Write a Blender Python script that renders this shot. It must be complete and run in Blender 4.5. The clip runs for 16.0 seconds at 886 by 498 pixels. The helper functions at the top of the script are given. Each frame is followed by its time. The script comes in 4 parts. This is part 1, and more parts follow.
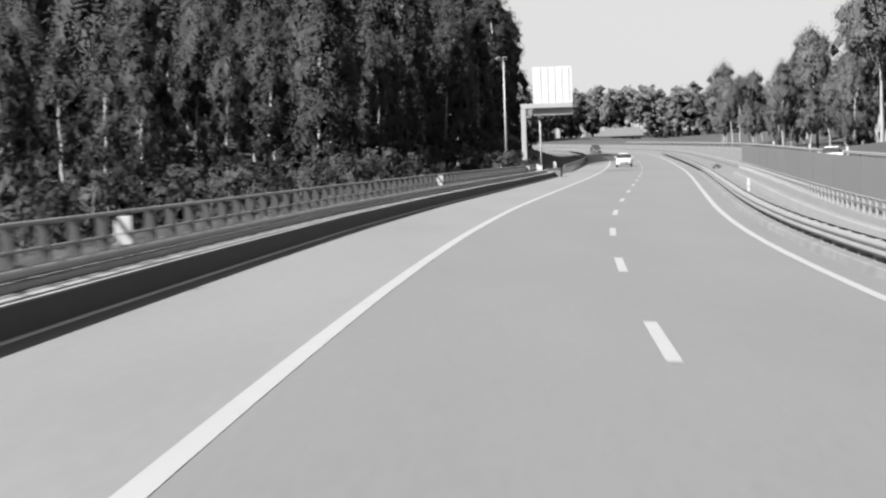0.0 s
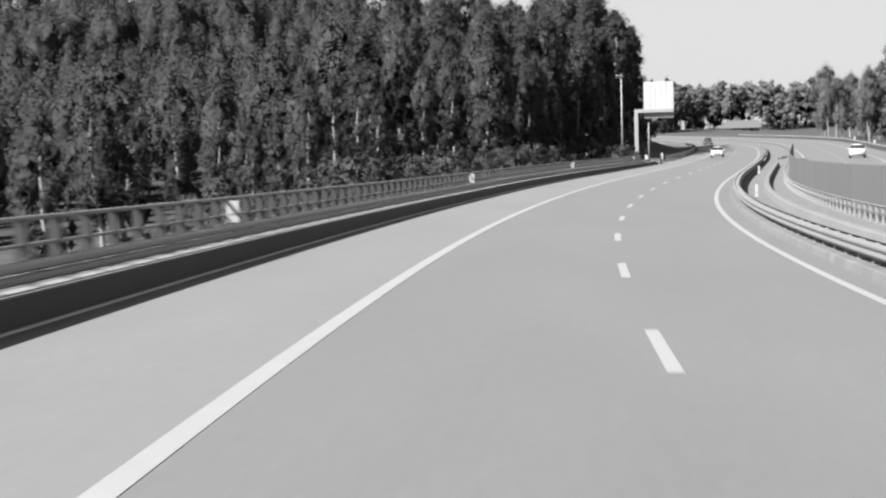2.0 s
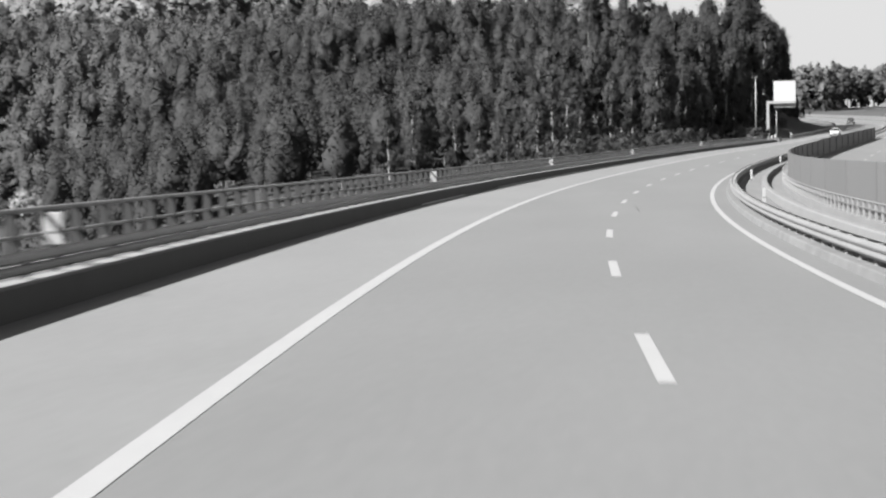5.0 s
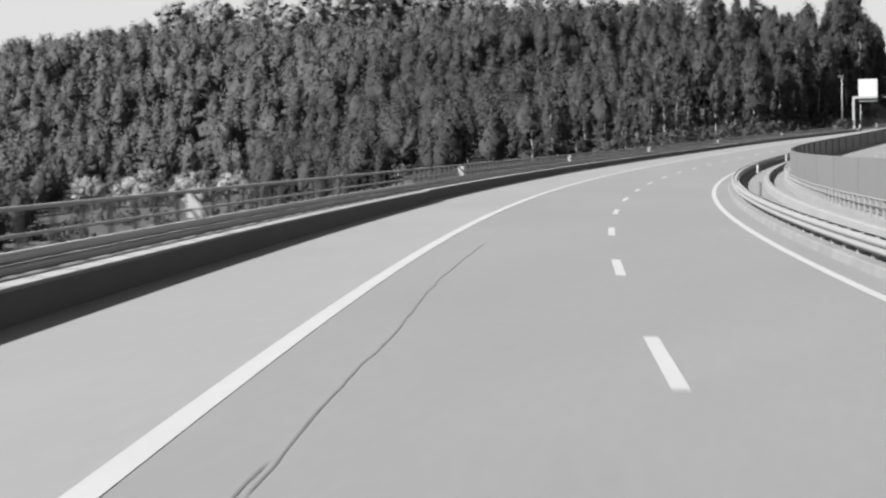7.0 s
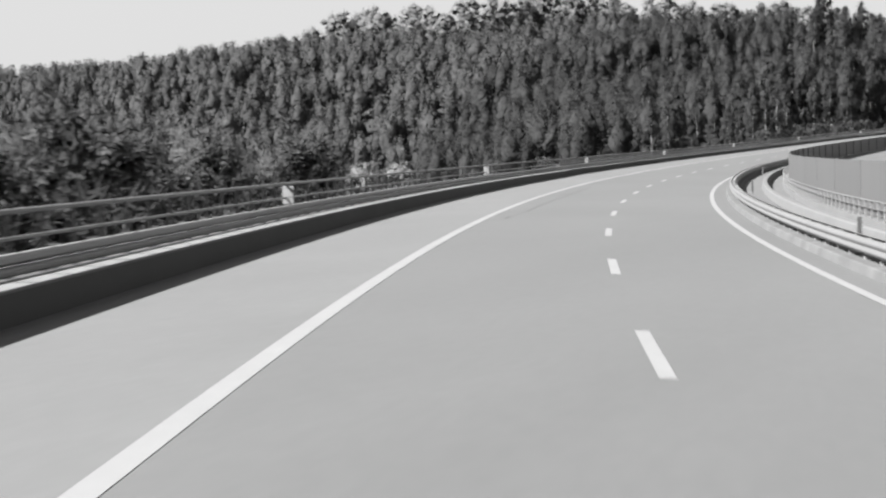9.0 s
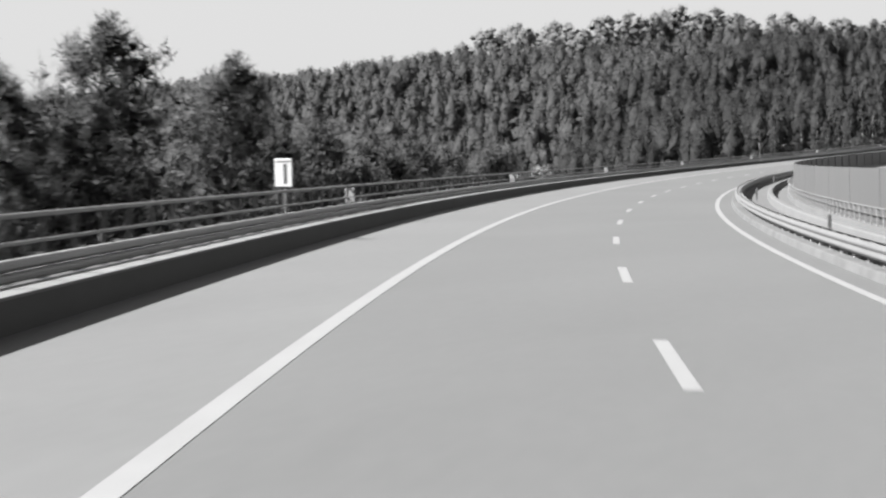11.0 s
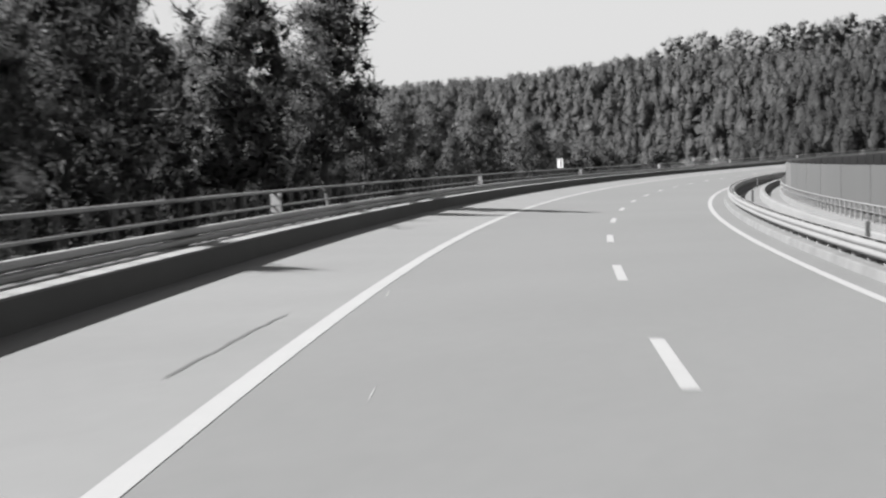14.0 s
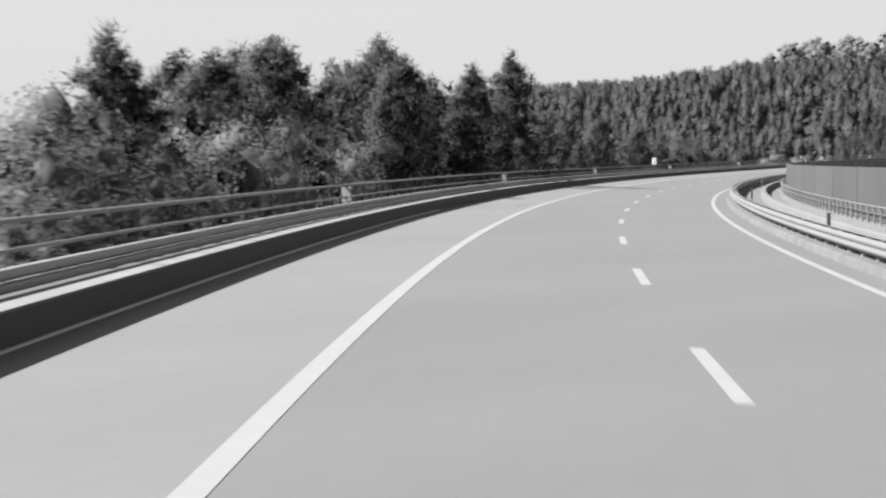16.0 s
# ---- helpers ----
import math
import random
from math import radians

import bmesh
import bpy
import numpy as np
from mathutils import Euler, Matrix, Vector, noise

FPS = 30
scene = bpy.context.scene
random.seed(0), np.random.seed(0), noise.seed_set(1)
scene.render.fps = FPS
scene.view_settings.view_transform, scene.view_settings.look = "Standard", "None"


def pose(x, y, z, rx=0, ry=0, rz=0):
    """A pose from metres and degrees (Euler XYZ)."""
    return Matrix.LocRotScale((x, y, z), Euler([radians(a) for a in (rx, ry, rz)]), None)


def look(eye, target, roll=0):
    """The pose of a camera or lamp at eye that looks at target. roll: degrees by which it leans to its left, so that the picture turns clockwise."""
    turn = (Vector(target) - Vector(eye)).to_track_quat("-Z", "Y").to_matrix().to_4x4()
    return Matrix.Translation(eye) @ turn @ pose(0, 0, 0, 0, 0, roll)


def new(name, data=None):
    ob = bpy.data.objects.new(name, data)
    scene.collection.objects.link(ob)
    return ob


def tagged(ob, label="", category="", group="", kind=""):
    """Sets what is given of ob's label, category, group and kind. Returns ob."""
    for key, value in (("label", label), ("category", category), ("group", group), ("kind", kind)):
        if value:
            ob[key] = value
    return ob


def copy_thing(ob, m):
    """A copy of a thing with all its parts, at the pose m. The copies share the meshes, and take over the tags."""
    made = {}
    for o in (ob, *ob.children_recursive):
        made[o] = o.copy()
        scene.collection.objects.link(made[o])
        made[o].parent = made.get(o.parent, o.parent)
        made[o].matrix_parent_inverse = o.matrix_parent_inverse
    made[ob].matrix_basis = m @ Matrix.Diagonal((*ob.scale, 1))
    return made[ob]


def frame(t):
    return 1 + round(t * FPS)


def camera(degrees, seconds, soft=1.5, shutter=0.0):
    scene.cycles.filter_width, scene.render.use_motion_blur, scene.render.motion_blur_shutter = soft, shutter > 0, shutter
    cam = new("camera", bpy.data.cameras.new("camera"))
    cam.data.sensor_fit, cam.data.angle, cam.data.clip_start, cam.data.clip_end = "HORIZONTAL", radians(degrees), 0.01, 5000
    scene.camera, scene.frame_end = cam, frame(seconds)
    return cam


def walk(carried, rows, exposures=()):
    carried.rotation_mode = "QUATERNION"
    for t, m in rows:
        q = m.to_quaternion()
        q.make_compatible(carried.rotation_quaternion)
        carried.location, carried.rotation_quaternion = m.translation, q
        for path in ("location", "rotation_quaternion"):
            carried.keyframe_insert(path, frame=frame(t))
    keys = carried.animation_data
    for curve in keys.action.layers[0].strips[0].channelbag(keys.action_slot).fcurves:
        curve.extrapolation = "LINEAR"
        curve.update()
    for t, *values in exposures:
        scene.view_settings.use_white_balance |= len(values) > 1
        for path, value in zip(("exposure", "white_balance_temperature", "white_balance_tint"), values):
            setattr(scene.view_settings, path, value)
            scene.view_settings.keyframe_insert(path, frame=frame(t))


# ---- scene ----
# ---------------------------------------------------------------- camera
cam = camera(26.845, 16.0, soft=2.3, shutter=0.4)
PATH = [
    (0.0, (-0.159, 0.362, 1.964), (-0.5022, 10.3470, 1.5363), -1.99),
    (0.5, (-0.023, -14.594, 1.895), (-0.5355, -4.6173, 1.4529), -1.67),
    (1.0, (0.417, -28.874, 1.946), (-0.2610, -18.9070, 1.4891), -1.86),
    (1.5, (1.119, -43.936, 1.994), (0.2373, -33.9851, 1.5437), -2.25),
    (2.0, (1.904, -58.087, 2.089), (0.8499, -48.1538, 1.6141), -1.51),
    (2.5, (3.111, -73.201, 2.246), (1.8862, -63.2887, 1.7463), -1.57),
    (3.0, (4.485, -87.307, 2.331), (3.1177, -77.4159, 1.7864), -1.65),
    (3.5, (6.184, -102.597, 2.554), (4.6636, -92.7305, 1.9755), -1.21),
    (4.0, (7.959, -116.338, 2.677), (6.2572, -106.5005, 2.1083), -1.12),
    (4.2, (8.856, -122.517, 2.793), (7.0788, -112.6929, 2.2117), -1.15),
    (4.7, (11.073, -137.098, 2.988), (9.1193, -127.3089, 2.3888), -1.15),
    (5.2, (13.565, -151.652, 3.204), (11.4354, -141.9008, 2.5907), -1.27),
    (5.7, (16.327, -166.174, 3.434), (14.0204, -156.4640, 2.8084), -1.41),
    (6.3, (19.976, -183.551, 3.725), (17.4569, -173.8952, 3.0753), -1.41),
    (6.5, (21.327, -189.423, 3.860), (18.7402, -179.7845, 3.2231), -1.48),
    (7.0, (24.620, -203.210, 4.093), (21.8720, -193.6186, 3.4262), -1.34),
    (7.5, (28.489, -218.165, 4.379), (25.5536, -208.6275, 3.7257), -1.25),
    (8.0, (32.351, -231.845, 4.698), (29.2353, -222.3655, 4.0350), -1.22),
    (8.5, (36.787, -246.588, 5.039), (33.4921, -237.1702, 4.3701), -1.27),
    (9.0, (41.511, -261.356, 5.329), (38.0661, -251.9936, 4.6394), -1.37),
    (9.2, (43.185, -266.328, 5.464), (39.6880, -256.9807, 4.8332), -1.55),
    (9.7, (48.031, -280.351, 5.767), (44.3604, -271.0710, 5.1327), -1.56),
    (10.2, (53.145, -294.284, 6.075), (49.2970, -285.0763, 5.4352), -1.53),
    (10.7, (58.515, -308.121, 6.392), (54.4933, -298.9891, 5.7435), -1.48),
    (11.3, (65.289, -324.596, 6.783), (61.0614, -315.5573, 6.1247), -1.48),
    (11.5, (67.573, -329.873, 6.949), (63.2905, -320.8603, 6.2927), -1.65),
    (12.0, (73.899, -344.158, 7.294), (69.4531, -335.2259, 6.6265), -1.35),
    (12.5, (79.869, -356.790, 7.630), (75.2245, -347.9579, 6.9755), -1.72),
    (13.0, (86.687, -370.692, 7.959), (81.8846, -361.9478, 7.2752), -1.61),
    (13.5, (93.221, -383.222, 8.298), (88.2687, -374.5579, 7.6552), -1.96),
    (14.0, (100.507, -396.894, 8.654), (95.4356, -388.3018, 7.9817), -1.70),
    (14.5, (107.453, -409.299, 9.007), (102.2687, -400.7736, 8.3503), -1.98),
    (15.0, (115.153, -422.729, 9.394), (109.8171, -414.2989, 8.7125), -1.55),
    (15.5, (122.519, -435.254, 9.697), (117.0465, -426.9125, 9.0116), -0.95),
    (16.0, (130.421, -447.905, 10.069), (124.7720, -439.6821, 9.3877), -1.28),
]
walk(cam, [(t, look(eye, target, roll)) for t, eye, target, roll in PATH], [(0.0, 2.30), (16.0, 2.30)])

# ---------------------------------------------------------------- sky and sun
HAZE = 1.79
SUN_EL, SUN_AZ = radians(44.5), radians(216)          # azimuth counter-clockwise from +x
world = bpy.data.worlds.new("sky")
scene.world = world
world.use_nodes = True
wn, wl = world.node_tree.nodes, world.node_tree.links
wn.clear()
sky = wn.new("ShaderNodeTexSky")
sky.sky_type, sky.sun_disc = "NISHITA", False
sky.sun_elevation, sky.sun_rotation = SUN_EL, radians(90) - SUN_AZ
sky.air_density, sky.dust_density = 1.0, 1.2
grey = wn.new("ShaderNodeRGBToBW")                  # a black-and-white film
bg = wn.new("ShaderNodeBackground")
bg.inputs["Strength"].default_value = 0.085
wout = wn.new("ShaderNodeOutputWorld")
wl.new(sky.outputs["Color"], grey.inputs["Color"])
blue = wn.new("ShaderNodeMath")                     # deep clear blue reads dark on this film
blue.operation = "MULTIPLY"
blue.inputs[1].default_value = 0.4
wl.new(grey.outputs["Val"], blue.inputs[0])
haze = wn.new("ShaderNodeMix")                       # pale haze that thins out with height
haze.inputs["B"].default_value = HAZE
where = wn.new("ShaderNodeTexCoord")
split = wn.new("ShaderNodeSeparateXYZ")
rise = wn.new("ShaderNodeMapRange")
rise.inputs["From Min"].default_value, rise.inputs["From Max"].default_value = 0.16, 0.6
rise.inputs["To Min"].default_value, rise.inputs["To Max"].default_value = 0.92, 0.12
wl.new(where.outputs["Generated"], split.inputs["Vector"])
wl.new(split.outputs["Z"], rise.inputs["Value"])
wl.new(rise.outputs["Result"], haze.inputs["Factor"])
wl.new(blue.outputs["Value"], haze.inputs["A"])
wl.new(haze.outputs["Result"], bg.inputs["Color"])
wl.new(bg.outputs["Background"], wout.inputs["Surface"])
sun = new("sun", bpy.data.lights.new("sun", "SUN"))
sun.data.energy, sun.data.angle = 5.0, radians(0.55)
sun_dir = Vector((math.cos(SUN_EL) * math.cos(SUN_AZ), math.cos(SUN_EL) * math.sin(SUN_AZ), math.sin(SUN_EL)))
sun.matrix_world = look(sun_dir * 300, (0, 0, 0))


# ---------------------------------------------------------------- materials (grey tones only)
def mat(name, tone, rough=0.8, spread=0.15, scale=0.4, fine=12.0, fine_amount=0.12, bump=0.0, metallic=0.0,
        stretch=(1, 1, 1), island=0.0, piece=0.0, through_light=0.0, gloss=0.35):
    """A grey surface with broad stains, fine grain, and a shade of its own for each piece or leaf."""
    m = bpy.data.materials.new(name)
    m.use_nodes = True
    n, l = m.node_tree.nodes, m.node_tree.links
    b = n["Principled BSDF"]
    b.inputs["Roughness"].default_value = rough
    b.inputs["Metallic"].default_value = metallic
    b.inputs["Specular IOR Level"].default_value = gloss
    co = n.new("ShaderNodeTexCoord")
    mp = n.new("ShaderNodeMapping")
    mp.inputs["Scale"].default_value = stretch
    l.new(co.outputs["Object"], mp.inputs["Vector"])
    value = None

    def add(socket, low, high):
        nonlocal value
        r = n.new("ShaderNodeMapRange")
        r.inputs["To Min"].default_value, r.inputs["To Max"].default_value = low, high
        l.new(socket, r.inputs["Value"])
        if value is None:
            value = r.outputs["Result"]
        else:
            x = n.new("ShaderNodeMath")
            x.operation = "MULTIPLY"
            l.new(value, x.inputs[0])
            l.new(r.outputs["Result"], x.inputs[1])
            value = x.outputs["Value"]

    def tex(sc, detail):
        t = n.new("ShaderNodeTexNoise")
        t.inputs["Scale"].default_value, t.inputs["Detail"].default_value = sc, detail
        l.new(mp.outputs["Vector"], t.inputs["Vector"])
        return t.outputs["Fac"]
    broad, grain = tex(scale, 4.0), tex(fine, 3.0)
    add(broad, 1 - spread * 1.6, 1 + spread * 1.6)
    add(grain, 1 - fine_amount * 1.6, 1 + fine_amount * 1.6)
    if island:
        add(n.new("ShaderNodeNewGeometry").outputs["Random Per Island"], 1 - island, 1 + island)
    if piece:
        add(n.new("ShaderNodeObjectInfo").outputs["Random"], 1 - piece, 1 + piece)
    mul = n.new("ShaderNodeMath")
    mul.operation = "MULTIPLY"
    mul.inputs[1].default_value = tone
    mul.use_clamp = True
    l.new(value, mul.inputs[0])
    l.new(mul.outputs["Value"], b.inputs["Base Color"])
    if bump:
        bm = n.new("ShaderNodeBump")
        bm.inputs["Strength"].default_value, bm.inputs["Distance"].default_value = bump, 0.02
        l.new(grain, bm.inputs["Height"])
        l.new(bm.outputs["Normal"], b.inputs["Normal"])
    if through_light:
        tr = n.new("ShaderNodeBsdfTranslucent")
        mx = n.new("ShaderNodeMixShader")
        mx.inputs["Fac"].default_value = through_light
        l.new(mul.outputs["Value"], tr.inputs["Color"])
        l.new(b.outputs["BSDF"], mx.inputs[1])
        l.new(tr.outputs["BSDF"], mx.inputs[2])
        l.new(mx.outputs["Shader"], n["Material Output"].inputs["Surface"])
    return m


ASPHALT = mat("asphalt", 0.0635, 0.85, 0.09, 0.3, 9.0, 0.06, bump=0.25, stretch=(1, 0.22, 1))
SHOULDER = mat("shoulder_asphalt", 0.075, 0.85, 0.10, 0.35, 8.0, 0.06, bump=0.25, stretch=(1, 0.25, 1))
VERGE = mat("dirty_asphalt", 0.066, 0.9, 0.3, 0.9, 6.0, 0.12, bump=0.3)
PAINT = mat("road_paint", 0.138, 0.7, 0.05, 0.5, 6.0, 0.06)
TAR = mat("tar", 0.038, 0.75, 0.2, 2.0, 9.0, 0.15)
CONCRETE = mat("concrete", 0.082, 0.9, 0.12, 0.3, 5.0, 0.10, bump=0.3)
# One concrete in two tones: sunlit top and shaded face put into the colour.
COPING = mat("sun_toned_concrete", 0.108, 0.9, 0.14, 0.6, 5.0, 0.10, bump=0.3)
KERB = mat("shade_toned_concrete", 0.04, 0.9, 0.14, 0.4, 5.0, 0.10, bump=0.3)
STEEL = mat("galvanised_steel", 0.125, 0.55, 0.08, 0.6, 6.0, 0.06, metallic=0.25)
RAIL_STEEL = mat("pale_rail_steel", 0.19, 0.55, 0.08, 0.6, 6.0, 0.06, metallic=0.25)
PALE_STEEL = mat("pale_steel", 0.16, 0.6, 0.08, 0.6, 6.0, 0.06)
MID_STEEL = mat("clean_galvanised_steel", 0.102, 0.55, 0.08, 0.6, 6.0, 0.06, metallic=0.2)
STEEL_DARK = mat("weathered_steel", 0.088, 0.6, 0.12, 0.6, 6.0, 0.08, metallic=0.25)
PANEL = mat("barrier_panel", 0.058, 0.6, 0.05, 0.25, 1.2, 0.05, stretch=(1, 1, 0.12), piece=0.03)
PANEL_OLD = mat("streaked_barrier_panel", 0.036, 0.7, 0.10, 0.3, 2.5, 0.10, stretch=(1, 1, 0.08), piece=0.08)
GROUND = mat("forest_floor", 0.03, 0.95, 0.3, 0.05, 0.9, 0.3, gloss=0.02)
FIELD = mat("dry_grass_ground", 0.035, 0.95, 0.22, 0.03, 0.9, 0.25, gloss=0.1)
MARKER = mat("weathered_white_plate", 0.15, 0.6, 0.08, 3.0, 12.0, 0.06)
WHITE = mat("white_sheet", 0.24, 0.5, 0.05, 1.0, 8.0, 0.04)
SIGN_BACK = mat("sign_back", 0.25, 0.5, 0.04, 0.5, 3.0, 0.03)
UPRIGHT = mat("painted_upright", 0.018, 0.7, 0.15, 0.8, 6.0, 0.1)
DARK = mat("dark_plastic", 0.03, 0.5, 0.1, 2.0, 9.0, 0.1)
GLASS_DARK = mat("tinted_glass", 0.02, 0.08, 0.05, 1.0, 4.0, 0.03)
CAR_WHITE = mat("car_paint_white", 0.3, 0.25, 0.02, 1.0, 5.0, 0.02)
CAR_BLACK = mat("car_paint_black", 0.03, 0.2, 0.02, 1.0, 5.0, 0.02)
RUBBER = mat("rubber", 0.02, 0.9, 0.1, 3.0, 9.0, 0.1)
ROOF = mat("roof_tiles", 0.055, 0.85, 0.12, 0.5, 4.0, 0.15)
PLASTER = mat("plaster", 0.2, 0.9, 0.08, 0.4, 4.0, 0.06)
BARK = mat("eucalyptus_bark", 0.14, 0.9, 0.3, 0.8, 4.0, 0.2, stretch=(1, 1, 0.3))
BARK_DARK = mat("pine_bark", 0.04, 0.95, 0.25, 1.5, 6.0, 0.25)
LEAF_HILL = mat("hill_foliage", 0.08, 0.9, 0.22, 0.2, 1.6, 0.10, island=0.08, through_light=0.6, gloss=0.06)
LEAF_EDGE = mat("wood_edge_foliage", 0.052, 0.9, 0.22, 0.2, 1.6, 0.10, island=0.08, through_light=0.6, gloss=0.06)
LEAF_EUC = mat("eucalyptus_foliage", 0.047, 0.85, 0.25, 0.25, 3.0, 0.2, island=0.15, through_light=0.5, gloss=0.08)
LEAF_LIGHT = mat("light_foliage", 0.09, 0.85, 0.25, 0.2, 3.0, 0.2, island=0.18, through_light=0.5, gloss=0.08)
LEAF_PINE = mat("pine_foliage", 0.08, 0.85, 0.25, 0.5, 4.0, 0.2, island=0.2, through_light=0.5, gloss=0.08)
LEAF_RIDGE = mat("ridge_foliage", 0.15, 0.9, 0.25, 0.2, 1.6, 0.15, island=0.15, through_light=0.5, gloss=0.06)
LEAF_SHRUB = mat("shrub_foliage", 0.108, 0.8, 0.25, 0.5, 4.0, 0.25, island=0.25, through_light=0.4, gloss=0.1)
LEAF_PALE = mat("pale_foliage", 0.14, 0.7, 0.15, 0.3, 1.5, 0.2, island=0.3, through_light=0.25, gloss=0.1)


# ---------------------------------------------------------------- mesh helpers
def arrays(name, verts, quads, material=None):
    """A mesh from a vertex array and an array of four-cornered faces."""
    verts, quads = np.asarray(verts, "f"), np.asarray(quads, "i")
    me = bpy.data.meshes.new(name)
    me.vertices.add(len(verts))
    me.vertices.foreach_set("co", verts.ravel())
    k = quads.shape[1]
    me.loops.add(quads.size)
    me.loops.foreach_set("vertex_index", quads.ravel())
    me.polygons.add(len(quads))
    me.polygons.foreach_set("loop_start", np.arange(0, quads.size, k, dtype="i"))
    me.update(calc_edges=True)
    me.polygons.foreach_set("use_smooth", [False] * len(quads))
    if material:
        me.materials.append(material)
    return me


def part(name, shape, material, parent=None, label=""):
    """Links a bmesh or a mesh as one object under a thing or a part."""
    if isinstance(shape, bmesh.types.BMesh):
        me = bpy.data.meshes.new(name)
        shape.to_mesh(me)
        shape.free()
        me.materials.append(material)
    else:
        me = shape
        if material and not me.materials:
            me.materials.append(material)
    ob = new(name, me)
    if parent:
        ob.parent = parent
    return tagged(ob, label)


def box(bm, lo, hi, bevel=0.0):
    size = [h - l for l, h in zip(lo, hi)]
    mid = [(h + l) / 2 for l, h in zip(lo, hi)]
    made = bmesh.ops.create_cube(bm, size=1, matrix=Matrix.Translation(mid) @ Matrix.Diagonal((*size, 1)))
    if bevel:
        edges = list({e for v in made["verts"] for e in v.link_edges})
        bmesh.ops.bevel(bm, geom=edges, offset=bevel, segments=2, affect="EDGES", profile=0.7)
    return bm


def rod(bm, a, b, r1, r2=None, sides=8):
    a, b = Vector(a), Vector(b)
    q = (b - a).to_track_quat("Z", "Y").to_matrix().to_4x4()
    bmesh.ops.create_cone(bm, cap_ends=True, segments=sides, radius1=r1, radius2=r1 if r2 is None else r2,
                          depth=(b - a).length, matrix=Matrix.Translation((a + b) / 2) @ q)
    return bm


def smooth(ob):
    ob.data.polygons.foreach_set("use_smooth", [True] * len(ob.data.polygons))
    return ob


def thing(name, m, label, category, group=""):
    ob = new(name)
    ob.matrix_world = m
    return tagged(ob, label, category, group)


# ---------------------------------------------------------------- the road's line
S0, S1, DS = -720.0, 760.0, 1.0
GRID_S = np.arange(S0, S1 + DS, DS)


def curvature(s):
    u = np.clip(s, -560, 70) / 500
    k = -0.001131306 + 0.000404107 * u + 0.000368822 * u * u
    k = np.where(s > 70, k * np.clip((86 - s) / 16, 0, 1), k)
    return k + 0.00022 * np.clip((s - 120) / 20, 0, 1) + np.clip((s - 265) / 70, 0, 1) / 430 * np.clip((520 - s) / 60, 0, 1)


kk = curvature(GRID_S)
psi = np.concatenate([[0], np.cumsum((kk[1:] + kk[:-1]) / 2 * DS)])
i0 = int(-S0 / DS)
psi -= psi[i0]
line_x = np.concatenate([[0], np.cumsum(-(np.sin(psi[1:]) + np.sin(psi[:-1])) / 2 * DS)])
line_y = np.concatenate([[0], np.cumsum((np.cos(psi[1:]) + np.cos(psi[:-1])) / 2 * DS)])
line_x -= line_x[i0]
line_y -= line_y[i0]


def level(s):
    s = np.asarray(s, float)
    c = np.clip(s, -520, 70)
    z = 1.19926e-4 * c + 6.357172e-5 * c * c + 5.748813e-8 * c ** 3
    rise = np.clip(s - 150, 0, 330)                    # the climb towards the far bend
    return z + 3e-5 * rise * rise + np.where(s > 480, 0.0198 * (s - 480), 0) + np.where(s > 70, 0.0085 * (s - 70), 0) + np.where(s < -520, 0.0194 * (-520 - s), 0)


def bank(s):
    s = np.asarray(s, float)
    return np.interp(s, [50, 140, 300], [-0.052, -0.008, 0.015])


def place(s, d, z=0.0):
    """World place of a point s along the road, d to its side, z above the road's plane."""
    s, d, z = np.broadcast_arrays(np.asarray(s, float), np.asarray(d, float), np.asarray(z, float))
    x, y, a = np.interp(s, GRID_S, line_x), np.interp(s, GRID_S, line_y), np.interp(s, GRID_S, psi)
    return np.stack([x + d * np.cos(a), y + d * np.sin(a), level(s) + bank(s) * np.clip(d, -8, 24) + z], -1)


def stand(s, d, z=0.0, turn=0.0):
    """Pose of a thing that stands upright beside the road, its +y along the road."""
    x, y, w = place(s, d, z)
    return Matrix.Translation((x, y, w)) @ Matrix.Rotation(float(np.interp(s, GRID_S, psi)) + radians(turn), 4, "Z")


def sweep(name, profile, s0, s1, material, step=3.0, parent=None, label="", closed=True):
    """A profile of (d, z) corners drawn along the road."""
    ss = np.linspace(s0, s1, max(2, int((s1 - s0) / step) + 1))
    p = np.array(profile, float)
    n, k = len(ss), len(p)
    v = place(ss[:, None], p[None, :, 0], p[None, :, 1]).reshape(-1, 3)
    i, j = np.meshgrid(np.arange(n - 1), np.arange(k if closed else k - 1), indexing="ij")
    a, b = i * k + j, i * k + (j + 1) % k
    q = np.stack([a, a + k, b + k, b], -1).reshape(-1, 4)
    me = arrays(name, v, q, material)
    bm = bmesh.new()
    bm.from_mesh(me)
    bm.verts.ensure_lookup_table()
    if closed:
        bm.faces.new([bm.verts[m] for m in range(k)])
        bm.faces.new([bm.verts[(n - 1) * k + m] for m in reversed(range(k))])
    bmesh.ops.recalc_face_normals(bm, faces=bm.faces)
    if not closed:
        up = sum(f.normal.z for f in bm.faces)
        if up < 0:
            bmesh.ops.reverse_faces(bm, faces=bm.faces)
    bm.to_mesh(me)
    bm.free()
    return part(name, me, None, parent, label)


def strip(d0, d1, top, depth=0.4):
    return [(d0, top), (d1, top), (d1, top - depth), (d0, top - depth)]


def structure(ob, label, category):
    return tagged(ob, label, category, kind="structure")


# ---------------------------------------------------------------- ground
def ramp(x, a, b):
    t = np.clip((x - a) / (b - a), 0, 1)
    return t * t * (3 - 2 * t)


